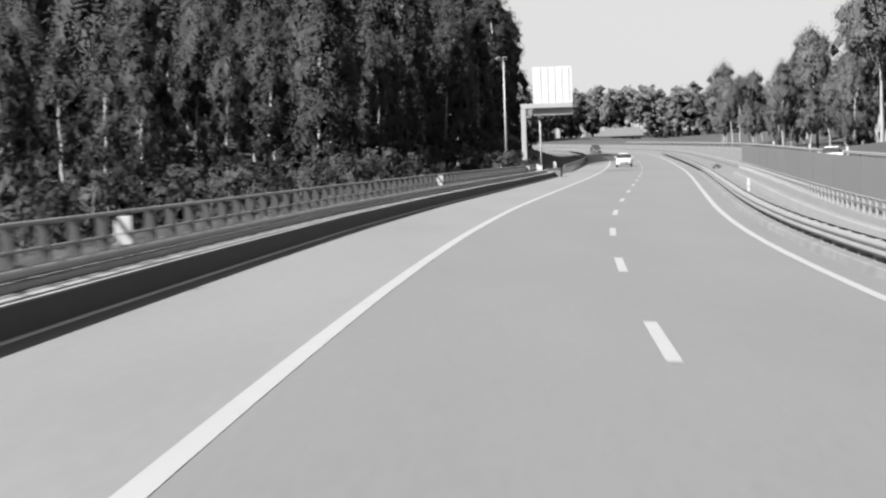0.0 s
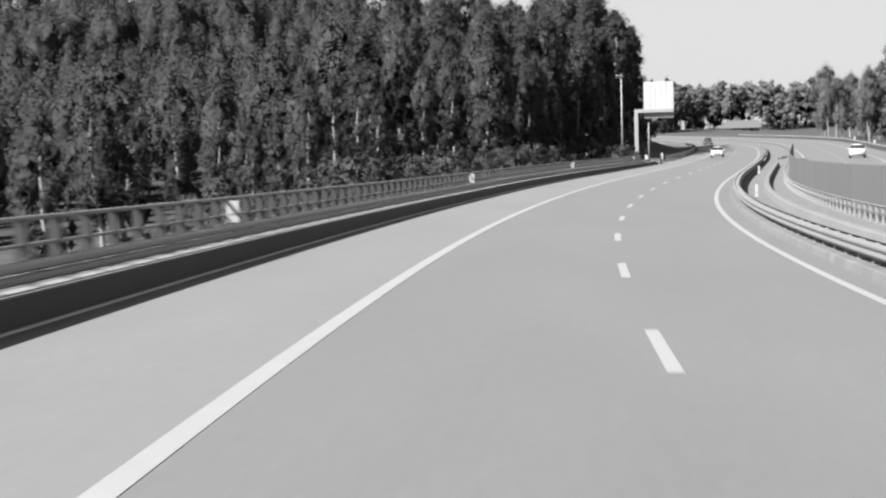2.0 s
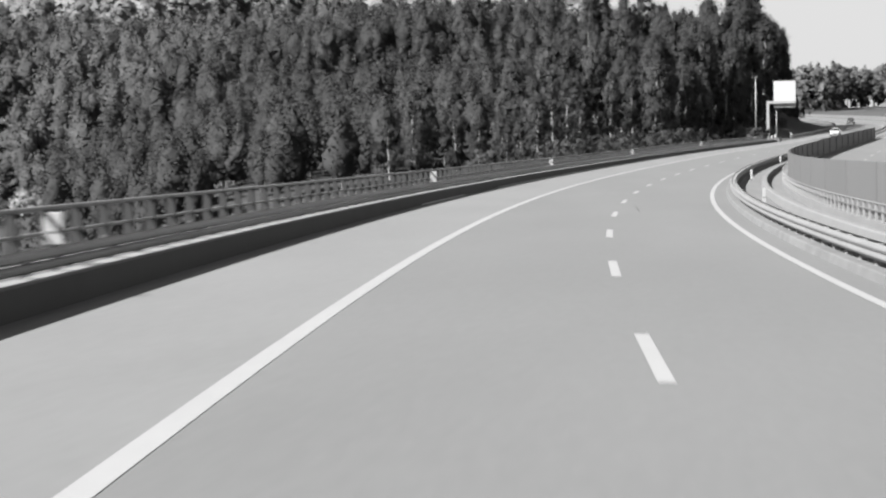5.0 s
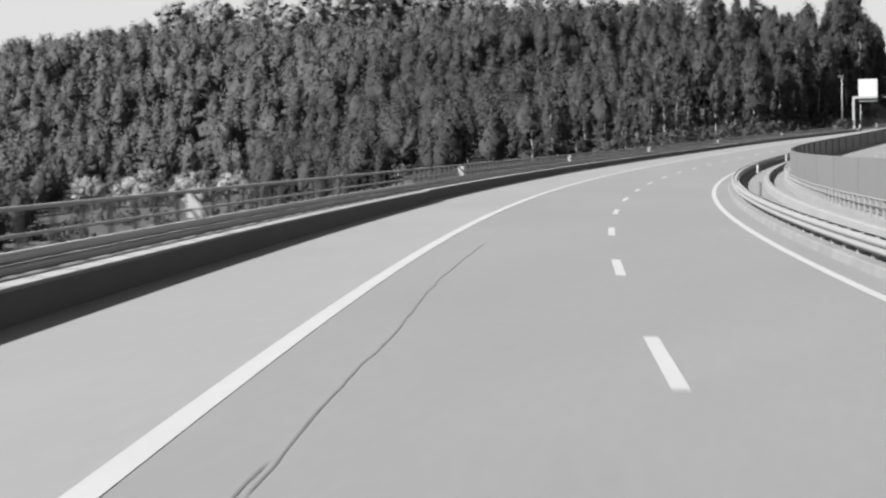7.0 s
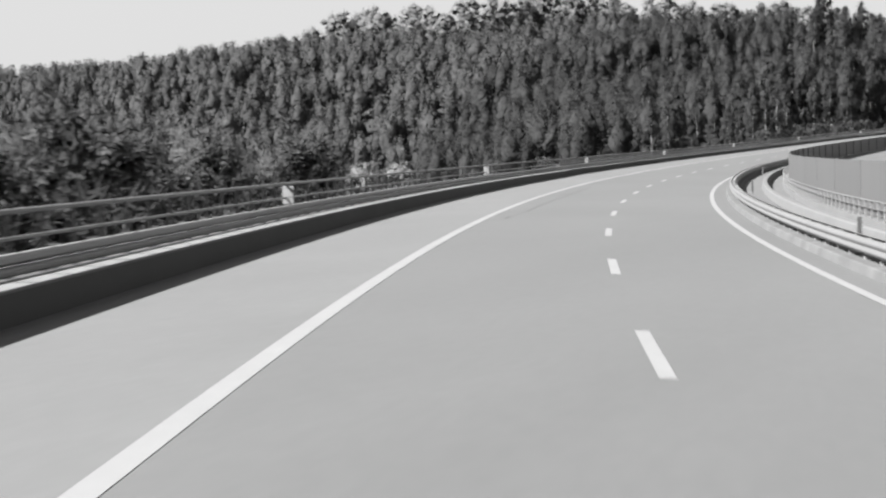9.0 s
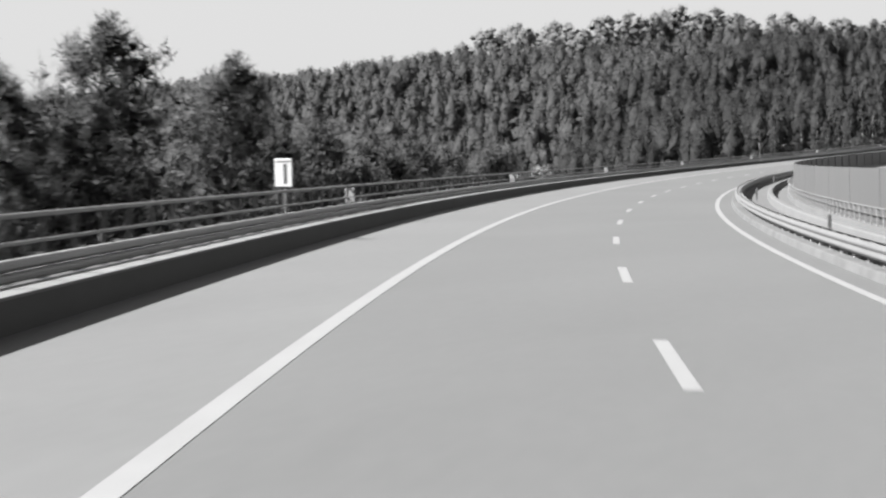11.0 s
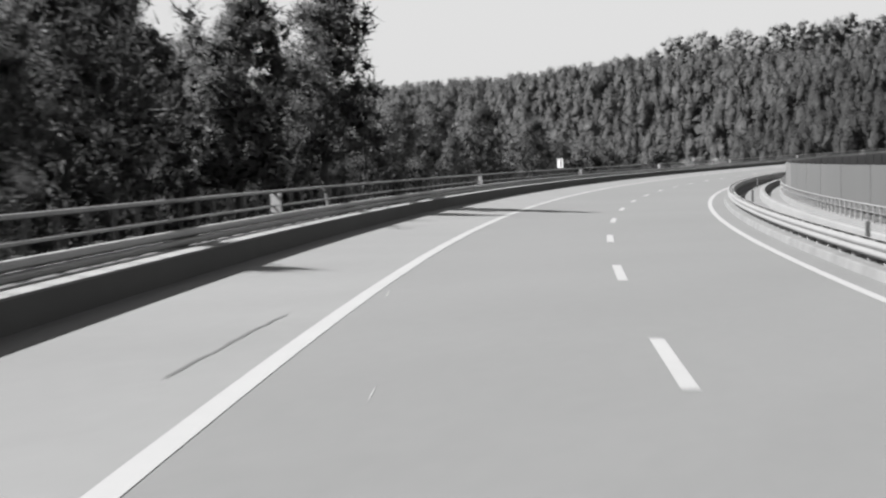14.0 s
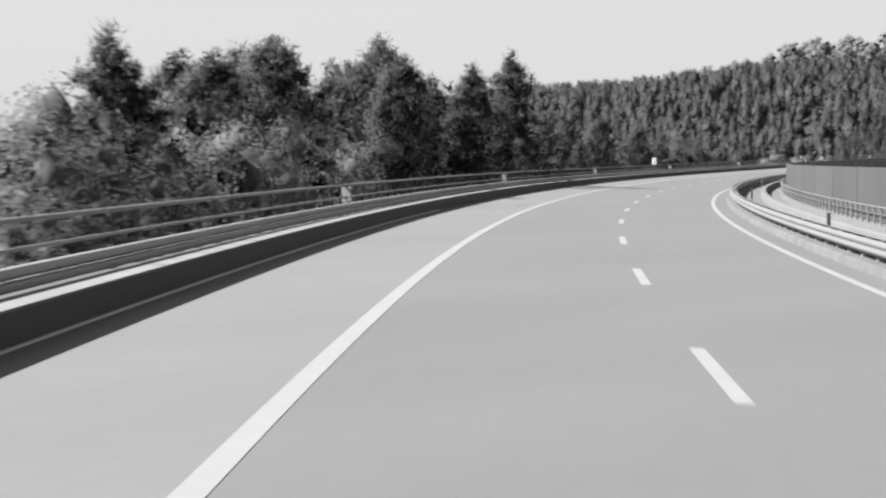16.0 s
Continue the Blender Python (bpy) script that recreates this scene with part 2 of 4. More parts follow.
# heights of the land away from the road: x, y, z
LAND = [(-118, 124, -10), (-176, 270, 21), (-213, 305, 18), (-183, 310, 25), (-144, 348, 29), (-254, 325, 15),
        (-158, 341, 30), (-300, 330, 12), (4, 308, 11), (-30, 95, -2.5), (-60, 170, 6), (-20, 230, 6), (-100, 350, 29), (-62, 310, 27), (-70, 240, 20),
        (-70, 20, -13), (-60, -100, -13), (-150, 40, -14), (-250, 100, -9), (-400, 100, -14), (-150, -250, -9),
        (-60, -330, -2), (0, -480, 0), (-500, 400, -6), (-250, 520, 6), (-60, 430, 27), (20, 440, 7),
        (42, 402, 5.6), (36, 545, 8.6), (38, 508, 8.0), (38, 612, 10.0), (13, 480, 8.0), (56, 600, 8.8), (55, 420, 5.6), (45, 690, 12.5), (55, 325, 3.0), (110, 300, 4), (110, 480, 8), (60, 200, 0.5),
        (70, 60, -8), (110, -150, -8), (180, -350, 3), (300, 0, -8), (300, 500, 6)]
land = np.array(LAND, float)


def road_place(x, y):
    """How far along and beside the road a place lies."""
    x, y = np.asarray(x, float).ravel(), np.asarray(y, float).ravel()
    s, d = np.empty_like(x), np.empty_like(x)
    c = slice(None, None, 4)
    for i in range(0, len(x), 4000):
        e = slice(i, i + 4000)
        m = np.argmin((x[e, None] - line_x[None, c]) ** 2 + (y[e, None] - line_y[None, c]) ** 2, 1) * 4
        a = psi[m]
        dx, dy = x[e] - line_x[m], y[e] - line_y[m]
        s[e], d[e] = GRID_S[m] - dx * np.sin(a) + dy * np.cos(a), dx * np.cos(a) + dy * np.sin(a)
    return s, d


def height(x, y):
    x, y = np.asarray(x, float).ravel(), np.asarray(y, float).ravel()
    w = 1 / ((x[:, None] - land[None, :, 0]) ** 2 + (y[:, None] - land[None, :, 1]) ** 2 + 60.0) ** 1.6
    far = (w * land[None, :, 2]).sum(1) / w.sum(1)
    away = np.hypot(x + 100, y - 100)
    far = far * (1 - ramp(away, 600, 1100)) - 10 * ramp(away, 600, 1100)
    far = far + 1.2 * np.sin(x * 0.05 + 1.0) * np.sin(y * 0.043) * ramp(away, 10, 80)
    s, d = road_place(x, y)
    viaduct = ramp(s, -262, -225) * (1 - ramp(s, 20, 62))
    dip = np.where(d < 0, ramp(-d, 6.5, 15), ramp(d, 23, 32))
    base = level(s) + bank(s) * np.clip(d, -8, 24) - np.where(s > 95, 0.12, 0.45)
    base = base - viaduct * 8.0 - (1 - viaduct) * dip * np.where(s < -200, 2.0, 0.0)
    reach = 42 - 18 * ramp(s, 170, 230)
    near = np.where(d < 0, 1 - ramp((-d - 9) / (reach - 9), 0.08, 1), 1 - ramp(d, 26, 60))
    near = near * (1 - ramp(np.abs(s - 20), 640, 720))
    return near * base + (1 - near) * far


def axis(marks):
    out = []
    for (a, b, st) in marks:
        out += list(np.arange(a, b, st))
    return np.array(out + [marks[-1][1]])


gx = axis([(-3600, -600, 250), (-600, -330, 20), (-330, 140, 5), (140, 420, 14), (420, 3600, 265)])
gy = axis([(-3600, -760, 284), (-760, -480, 14), (-480, 460, 5), (460, 760, 12), (760, 3600, 284)])
X, Y = np.meshgrid(gx, gy, indexing="ij")
Z = height(X, Y)
nx, ny = len(gx), len(gy)
i, j = np.meshgrid(np.arange(nx - 1), np.arange(ny - 1), indexing="ij")
a = (i * ny + j).ravel()
ground = part("ground", arrays("ground", np.stack([X.ravel(), Y.ravel(), Z], -1),
                               np.stack([a, a + ny, a + ny + 1, a + 1], -1), GROUND), None)
ground.data.materials.append(FIELD)
cs, cd = road_place((X[:-1, :-1] + 2.5).ravel(), (Y[:-1, :-1] + 2.5).ravel())
cy_ = Y[:-1, :-1].ravel()
open_land = (cd > 5) | ((cy_ > 180) & (cd > -24)) | ((cy_ > 395) & (cd > -190)) | ((cs > 118) & (cd > -22))
ground.data.polygons.foreach_set("material_index", open_land.astype("i"))
structure(smooth(ground), "dry grassy land with a valley and hills", "ground")

# ---------------------------------------------------------------- carriageways
A0, A1 = -640, 640
road = structure(sweep("road", strip(-2.454, 5.85, 0.0, 0.7), A0, A1, ASPHALT), "light grey worn asphalt carriageway", "road")
hard_shoulder = structure(sweep("hard_shoulder", strip(-5.66, -2.456, 0.0, 0.7), A0, A1, SHOULDER),
                          "pale asphalt hard shoulder beside the carriageway", "road")
median = structure(sweep("median", [(5.852, -0.01), (6.0, 0.02), (9.7, 0.05), (9.7, -0.7), (5.852, -0.7)], A0, A1, VERGE),
                   "dusty paved strip between the carriageways", "median")
other_road = structure(sweep("road", strip(9.702, 21.5, 0.32, 0.9), A0, A1, ASPHALT), "asphalt carriageway of the other direction", "road")
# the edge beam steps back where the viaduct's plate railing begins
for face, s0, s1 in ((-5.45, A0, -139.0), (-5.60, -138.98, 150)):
    # beam coloured dark for its shaded face, coping coloured pale for its sunlit top
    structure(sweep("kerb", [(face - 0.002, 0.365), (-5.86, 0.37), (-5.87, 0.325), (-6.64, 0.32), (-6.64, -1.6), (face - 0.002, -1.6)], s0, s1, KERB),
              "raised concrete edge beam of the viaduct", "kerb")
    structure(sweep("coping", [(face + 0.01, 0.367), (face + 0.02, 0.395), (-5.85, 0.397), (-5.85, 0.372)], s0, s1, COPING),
              "concrete top of the edge beam, sunlight put into its pale colour", "kerb")
for face, s0, s1 in ((-5.45, A0, -405), (-5.60, -81, -67), (-5.60, -54, 150)):
    structure(sweep("gutter", [(face, 0.034), (face + 0.028, 0.034), (face + 0.036, 0.004), (face, 0.004)], s0, s1, WHITE),
              "thin pale gutter strip along the kerb", "gutter")
structure(sweep("kerb", [(7.72, 0.04), (7.76, 0.36), (7.80, 0.40), (8.02, 0.40), (8.06, 0.36), (8.10, 0.04)], A0, 128, CONCRETE),
                     "low concrete kerb in the median", "kerb")
structure(sweep("kerb", [(5.75, 0.0), (5.78, 0.16), (5.82, 0.18), (6.5, 0.19), (6.55, 0.02)], A0, 150, VERGE),
                      "low stained concrete kerb under the guard rail", "kerb")


def line(name, d, width, s0, s1, up=0.0, parent=None):
    h = width / 2
    return sweep(name, [(d - h, up + 0.005), (d + h, up + 0.005)], s0, s1, PAINT, 3.0, parent, "white painted edge line", closed=False)


line("edge_line", -2.454, 0.21, A0, A1, 0.0, road)
line("edge_line", 5.041, 0.2, A0, A1, 0.0, road)
line("edge_line", 10.6, 0.2, A0, A1, 0.32, other_road)
line("edge_line", 18.2, 0.2, A0, A1, 0.32, other_road)


def dashes(d, first, count, up, parent):
    for n in range(count):
        s = first + 14.891 * n
        sweep("lane_dash", [(d - 0.085, up + 0.005), (d + 0.085, up + 0.005)], s - 4.65, s, PAINT, 2.4, parent, "", closed=False)


dashes(1.283, 23.59 - 14.891 * 40, 72, 0.0, road)
dashes(14.4, 8.0 - 14.891 * 6, 36, 0.32, other_road)


def crack(points, width, name="tar_seam", tone=None, label="dark sealed crack", wander=0.05):
    """A sealed crack that wanders along the road."""
    ss = np.array([q[0] for q in points], float)
    dd = np.array([q[1] for q in points], float)
    s = np.linspace(ss[0], ss[-1], 60)
    order = np.argsort(ss)
    d = np.interp(s, ss[order], dd[order])
    d = d + np.array([wander * noise.noise((float(q) * 0.9, 3.1, 0)) + 0.4 * wander * noise.noise((float(q) * 4, 1.7, 0)) for q in s])
    w = width * (0.6 + 0.7 * np.array([abs(noise.noise((float(q) * 1.7, 9.2, 0))) for q in s]))
    v = np.concatenate([place(s, d - w / 2, 0.004), place(s, d + w / 2, 0.004)])
    n = np.arange(59)
    part(name, arrays(name, v, np.stack([n, n + 60, n + 61, n + 1], -1), tone or TAR), None, road, label)


crack([(-210.5, -1.82), (-208.2, -1.86)], 0.08, wander=0.03)
crack([(-203, -1.66), (-199.9, -1.59), (-194, -1.63)], 0.032, wander=0.04)
crack([(-195, -1.56), (-191.6, -1.57), (-185.4, -1.48), (-177.5, -1.55), (-166, -1.46)], 0.026, wander=0.04)
for a, b, c, d in ((-79.5, -76.4, 2.08, 2.0), (-76.2, -75.0, 1.98, 1.93), (-74.9, -73.7, 1.93, 1.87)):
    crack([(a, c), (b, d)], 0.05)
crack([(-398.2, -3.18), (-391.6, -3.08)], 0.06)
for a, b, c, d in ((-72.5, -68.3, 0.1, 0.1), (-68.0, -61.5, 0.1, 0.04), (-61.0, -51.0, 0.04, -0.2)):
    crack([(a, c), (b, d)], 0.010, wander=0.015)

for a, b, c, d in ((-399.2, -1.36, -398.5, -1.37), (-388.1, -2.16, -387.0, -2.23), (-373.0, -1.26, -372.3, -1.28), (-371.8, -1.03, -371.4, -1.05), (-445.3, -3.24, -445.1, -3.2), (-458.2, -4.11, -458.0, -4.05), (-338.1, -0.72, -337.4, -0.74)):
    crack([(a, b), (c, d)], 0.014, "scratch", PAINT, "short pale scratch in the asphalt", 0.01)

# ---------------------------------------------------------------- steel rails
def w_beam(d, z, side):
    """Closed profile of a corrugated beam that bulges towards side (+1 or -1)."""
    out = [(0.0, 0.0), (0.02, 0.02), (0.075, 0.06), (0.075, 0.10), (0.015, 0.145), (0.015, 0.165), (0.075, 0.21), (0.075, 0.25), (0.02, 0.29), (0.0, 0.31)]
    back = [(x - 0.012, y) for x, y in reversed(out)]
    return [(d + side * x, z + y) for x, y in out + back]


def post_mesh(name, w, l, h, material):
    """A channel-shaped post: w across the road, l along it, h high."""
    bm = bmesh.new()
    t = 0.012
    box(bm, (-w / 2, -t / 2, 0), (w / 2, t / 2, h))
    box(bm, (-w / 2, -l / 2, 0), (-w / 2 + t, l / 2, h))
    box(bm, (w / 2 - t, -l / 2, 0), (w / 2, l / 2, h))
    me = bpy.data.meshes.new(name)
    bm.to_mesh(me)
    bm.free()
    me.materials.append(material)
    return me


def slab(name, w, l, h, material):
    """A plain flat-iron post with chamfered edges."""
    bm = box(bmesh.new(), (-w / 2, -l / 2, 0), (w / 2, l / 2, h), 0.008)
    me = bpy.data.meshes.new(name)
    bm.to_mesh(me)
    bm.free()
    me.materials.append(material)
    return me


def row(name, me, parent, s_values, d, z):
    for s in s_values:
        ob = new(name, me)
        ob.parent = parent
        ob.matrix_world = stand(s, d, z)


guard = thing("guard_rail", Matrix(), "galvanised corrugated steel guard rail on short posts", "guard rail", "guard rails")
def rail_profile(d, z, h):
    """Closed profile of a hollow-looking rail with a bulged face towards the road."""
    return [(d, z), (d + 0.05, z + 0.012), (d + 0.075, z + 0.3 * h), (d + 0.075, z + 0.7 * h), (d + 0.05, z + h - 0.012), (d, z + h), (d - 0.02, z + h), (d - 0.02, z)]


for d, z, s0, s1 in ((-6.085, 0.370, -600, -139), (-6.15, 0.354, -138.95, 149)):
    sweep("beam", rail_profile(d, z, 0.125), s0, s1, RAIL_STEEL, 2.5, guard)
    sweep("beam", rail_profile(d, z + 0.143, 0.132), s0, s1, RAIL_STEEL, 2.5, guard)
row("post", post_mesh("post", 0.08, 0.16, 0.33, STEEL), guard, np.arange(-448, 148, 2.0), -6.225, 0.321)

parapet = thing("bridge_railing", Matrix(), "steel tube railing with flat upright plates on the viaduct edge", "railing")


def tube(d, z, r, n=8):
    return [(d + r * math.cos(2 * math.pi * q / n), z + r * math.sin(2 * math.pi * q / n)) for q in range(n)]


for d, up, s0, s1 in ((-6.19, 0.012, -600, -138), (-6.29, 0.0, -138, 138)):
    smooth(sweep("handrail", tube(d, 1.115 + up, 0.034), s0, s1, STEEL, 2.5, parapet))
    smooth(sweep("handrail", tube(d, 0.790 + up, 0.025), s0, s1, STEEL, 2.5, parapet))


def plate_mesh():
    """A tapered upright plate, broad at its foot."""
    bm = bmesh.new()
    out = [(-0.10, 0), (0.09, 0), (0.085, 0.35), (0.06, 0.78), (-0.06, 0.78), (-0.08, 0.35)]
    a = [bm.verts.new((x, -0.055, z)) for x, z in out]
    b = [bm.verts.new((x, 0.055, z)) for x, z in out]
    bm.faces.new(a)
    bm.faces.new(list(reversed(b)))
    for n in range(len(out)):
        bm.faces.new((a[n], b[n], b[(n + 1) % 6], a[(n + 1) % 6]))
    bmesh.ops.recalc_face_normals(bm, faces=bm.faces)
    me = bpy.data.meshes.new("upright")
    bm.to_mesh(me)
    bm.free()
    me.materials.append(UPRIGHT)
    return me


row("upright", plate_mesh(), parapet, np.arange(-136.45, 138, 1.522), -6.30, 0.318)
row("upright", post_mesh("upright", 0.05, 0.09, 0.80, UPRIGHT), parapet, np.arange(-448, -140, 1.522), -6.20, 0.318)

mid_rail = thing("guard_rail", Matrix(), "galvanised guard rail along the dusty median edge", "guard rail", "guard rails")
smooth(sweep("beam", w_beam(6.02, 0.30, -1), -600, 300, MID_STEEL, 2.5, mid_rail))
smooth(sweep("beam", w_beam(6.26, 0.30, 1), -600, 300, MID_STEEL, 2.5, mid_rail))
row("post", slab("post", 0.14, 0.12, 0.42, PALE_STEEL), mid_rail, np.arange(-448, 150, 2.0), 6.14, 0.17)

far_rail = thing("guard_rail", Matrix(), "light tube rail on short posts below the screen panels", "guard rail", "guard rails")
smooth(sweep("beam", tube(9.0, 0.88, 0.024, 6), -600, 150, STEEL, 2.5, far_rail))
smooth(sweep("beam", tube(9.0, 0.66, 0.016, 6), -600, 150, STEEL_DARK, 2.5, far_rail))
row("post", slab("post", 0.07, 0.09, 0.55, PALE_STEEL), far_rail, np.arange(-448, 150, 1.5), 9.04, 0.34)
outer_rail = thing("guard_rail", Matrix(), "guard rail on the far edge of the other carriageway", "guard rail", "guard rails")
smooth(sweep("beam", w_beam(22.2, 0.70, -1), -100, 420, STEEL, 2.5, outer_rail))
row("post", post_mesh("post", 0.12, 0.12, 0.85, STEEL), outer_rail, np.arange(40, 420, 4.0), 22.3, 0.1)
bend_rail = thing("guard_rail", Matrix(), "guard rail of the distant bend", "guard rail", "guard rails")
smooth(sweep("beam", w_beam(-6.0, 0.45, 1), 176, 560, STEEL, 2.5, bend_rail))
row("post", post_mesh("post", 0.12, 0.12, 0.8, STEEL), bend_rail, np.arange(177, 560, 4.0), -6.1, -0.1)

# screen of panels on the other deck
ledge = structure(sweep("ledge", [(8.95, 0.0), (8.95, 0.33), (9.62, 0.35), (9.62, -0.2)], A0, 152, CONCRETE), "concrete edge of the other deck", "kerb")
screen = thing("barrier_screen", Matrix(), "plain grey screen of upright panels between the carriageways", "screen")
for n in range(70):
    s = -470 + n * 8.87
    sweep("panel", [(9.36, 0.36), (9.40, 0.36), (9.40, 2.08), (9.36, 2.08)], s + 0.05, s + 8.82, PANEL_OLD if s < -312 else PANEL, 2.0, screen)
row("screen_post", post_mesh("screen_post", 0.10, 0.10, 1.74, STEEL), screen, [-470 + 8.87 * n for n in range(71)], 9.44, 0.35)


# ---------------------------------------------------------------- trees
ico = bmesh.new()
bmesh.ops.create_icosphere(ico, subdivisions=1, radius=1.0)
ICO_V = np.array([v.co[:] for v in ico.verts])
ICO_F = np.array([[v.index for v in f.verts] for f in ico.faces])
ico.free()


def soft_normals(v, up=0.55, axis_z=None):
    """Normals that lean outwards from a tree's axis, so that its crown shades as one rounded body."""
    mid = v[:, 2].mean() if axis_z is None else axis_z
    n = v * np.array([1, 1, 0.3]) - np.array([0, 0, 0.3 * mid])
    n /= np.linalg.norm(n, axis=1)[:, None] + 1e-9
    n = n + np.array([0, 0, up])
    return n / (np.linalg.norm(n, axis=1)[:, None] + 1e-9)


def cores(rng, centres, radii, stretch, plain=False):
    """Uneven dense hearts of the leaf clumps."""
    cv, cf = (OCTA_V, OCTA_F) if plain else (ICO_V, ICO_F)
    n, k = len(centres), len(cv)
    grow = 0.55 + 0.65 * rng.random((n, k, 1))
    v = cv[None] * grow * np.asarray(radii)[:, None, None] * np.array([1, 1, stretch])
    t = rng.random(n) * 6.28
    c, s = np.cos(t)[:, None], np.sin(t)[:, None]
    v = np.stack([v[:, :, 0] * c - v[:, :, 1] * s, v[:, :, 0] * s + v[:, :, 1] * c, v[:, :, 2]], -1) + np.asarray(centres)[:, None]
    return v.reshape(-1, 3), (cf[None] + np.arange(n)[:, None, None] * k).reshape(-1, 3)


OCTA_V = np.array([(1, 0, 0), (-1, 0, 0), (0, 1, 0), (0, -1, 0), (0, 0, 1), (0, 0, -1)], float)
OCTA_F = np.array([(0, 2, 4), (2, 1, 4), (1, 3, 4), (3, 0, 4), (2, 0, 5), (1, 2, 5), (3, 1, 5), (0, 3, 5)])


def leaves(rng, centres, radii, count, size, long=1.8, droop=0.0, flat=1.0, heart=0.0, wild=0.32, plain=False):
    """Small three-cornered leaves, turned outwards and scattered in clumps. Returns corners and faces."""
    pick = rng.integers(0, len(centres), count)
    off = rng.normal(size=(count, 3))
    off /= np.linalg.norm(off, axis=1)[:, None] + 1e-9
    off *= (0.45 + 0.7 * rng.random(count))[:, None] * np.asarray(radii)[pick][:, None]
    off[:, 2] *= flat
    c = np.asarray(centres)[pick] + off
    axis_z = np.asarray(centres)[:, 2].mean()
    n = c * np.array([1, 1, 0.35]) - np.array([0, 0, 0.35 * axis_z])
    n /= np.linalg.norm(n, axis=1)[:, None] + 1e-9
    o = off / (np.linalg.norm(off, axis=1)[:, None] + 1e-9)
    n = 0.65 * n + (0.25 + wild) * o + np.array([0, 0, 0.3]) + rng.normal(size=(count, 3)) * wild
    n /= np.linalg.norm(n, axis=1)[:, None] + 1e-9
    a = rng.normal(size=(count, 3))
    a[:, 2] -= droop
    a -= (a * n).sum(1)[:, None] * n
    a /= np.linalg.norm(a, axis=1)[:, None] + 1e-9
    b = np.cross(n, a)
    h = size * (0.6 + 0.8 * rng.random(count))[:, None]
    a, b = a * h * long / 2, b * h / 2
    v = np.stack([c - a + 0.4 * b, c - 0.3 * a - b, c + a], 1).reshape(-1, 3)
    out = v, np.arange(count * 3).reshape(-1, 3)
    return merge([out, cores(rng, centres, np.asarray(radii) * heart, flat, plain)]) if heart else out


def limb(points, radii, sides=6):
    """A bent, tapering branch. Returns corners and faces."""
    v, f = [], []
    for p, r in zip(points, radii):
        for q in range(sides):
            t = 2 * math.pi * q / sides
            v.append((p[0] + r * math.cos(t), p[1] + r * math.sin(t), p[2]))
    for n in range(len(points) - 1):
        for q in range(sides):
            f.append((n * sides + q, n * sides + (q + 1) % sides, (n + 1) * sides + (q + 1) % sides, (n + 1) * sides + q))
    return np.array(v), np.array(f)


def merge(shapes):
    v, f, k = [], [], 0
    for a, b in shapes:
        v.append(a)
        f.append(b + k)
        k += len(a)
    return np.concatenate(v), np.concatenate(f)


def wood(rng, h, r, lean, tips):
    """Trunk and limbs that run to the tips of the crown."""
    n = 9
    zs = np.linspace(0, h, n)
    wob = np.cumsum(rng.normal(size=(n, 2)) * 0.018 * h * lean, 0)
    wob -= wob[0]
    pts = np.column_stack([wob, zs])
    out = [limb(pts, r * (1 - 0.86 * zs / h) + 0.015, 7)]
    for t in tips:
        z0 = max(0.12 * h, min(0.93 * h, t[2] - 0.35 * math.hypot(t[0], t[1]) - 0.02 * h))
        base = np.array([np.interp(z0, zs, pts[:, 0]), np.interp(z0, zs, pts[:, 1]), z0])
        mid = base * 0.5 + np.array(t) * 0.5 + np.array([0, 0, 0.05 * h * rng.random()])
        r0 = 0.35 * r * (1 - 0.8 * z0 / h) + 0.012
        out.append(limb(np.array([base, mid, t]), [r0, r0 * 0.6, r0 * 0.2], 5))
    return merge(out), pts


def eucalyptus(seed, h, bare=0.35, width=0.16, count=2600, size=0.34, clumps=46):
    """Tall crown of drooping clumps over a pale bare trunk."""
    rng = np.random.default_rng(seed)
    cen, rad = [], []
    for _ in range(clumps):
        u = rng.random() ** 0.9
        z = h * (bare + (0.99 - bare) * u)
        prof = math.sin(math.pi * min(1, (u * 0.86 + 0.16))) ** 0.7
        w = h * width * prof * (0.35 + 0.75 * rng.random())
        t = rng.random() * 2 * math.pi
        cen.append((w * math.cos(t), w * math.sin(t), z))
        rad.append(h * 0.055 * (0.6 + 0.8 * rng.random()))
    tips = [cen[q] for q in range(0, clumps, 4)]
    (tv, tf), pts = wood(rng, h * 0.97, h * 0.012 + 0.05, 0.6, tips)
    cen = np.array(cen)
    cen[:, :2] += np.stack([np.interp(cen[:, 2], pts[:, 2], pts[:, 0]), np.interp(cen[:, 2], pts[:, 2], pts[:, 1])], -1)
    return (tv, tf), leaves(rng, cen, rad, count, size, 2.0, 0.9, 1.5, 0.62, plain=True)


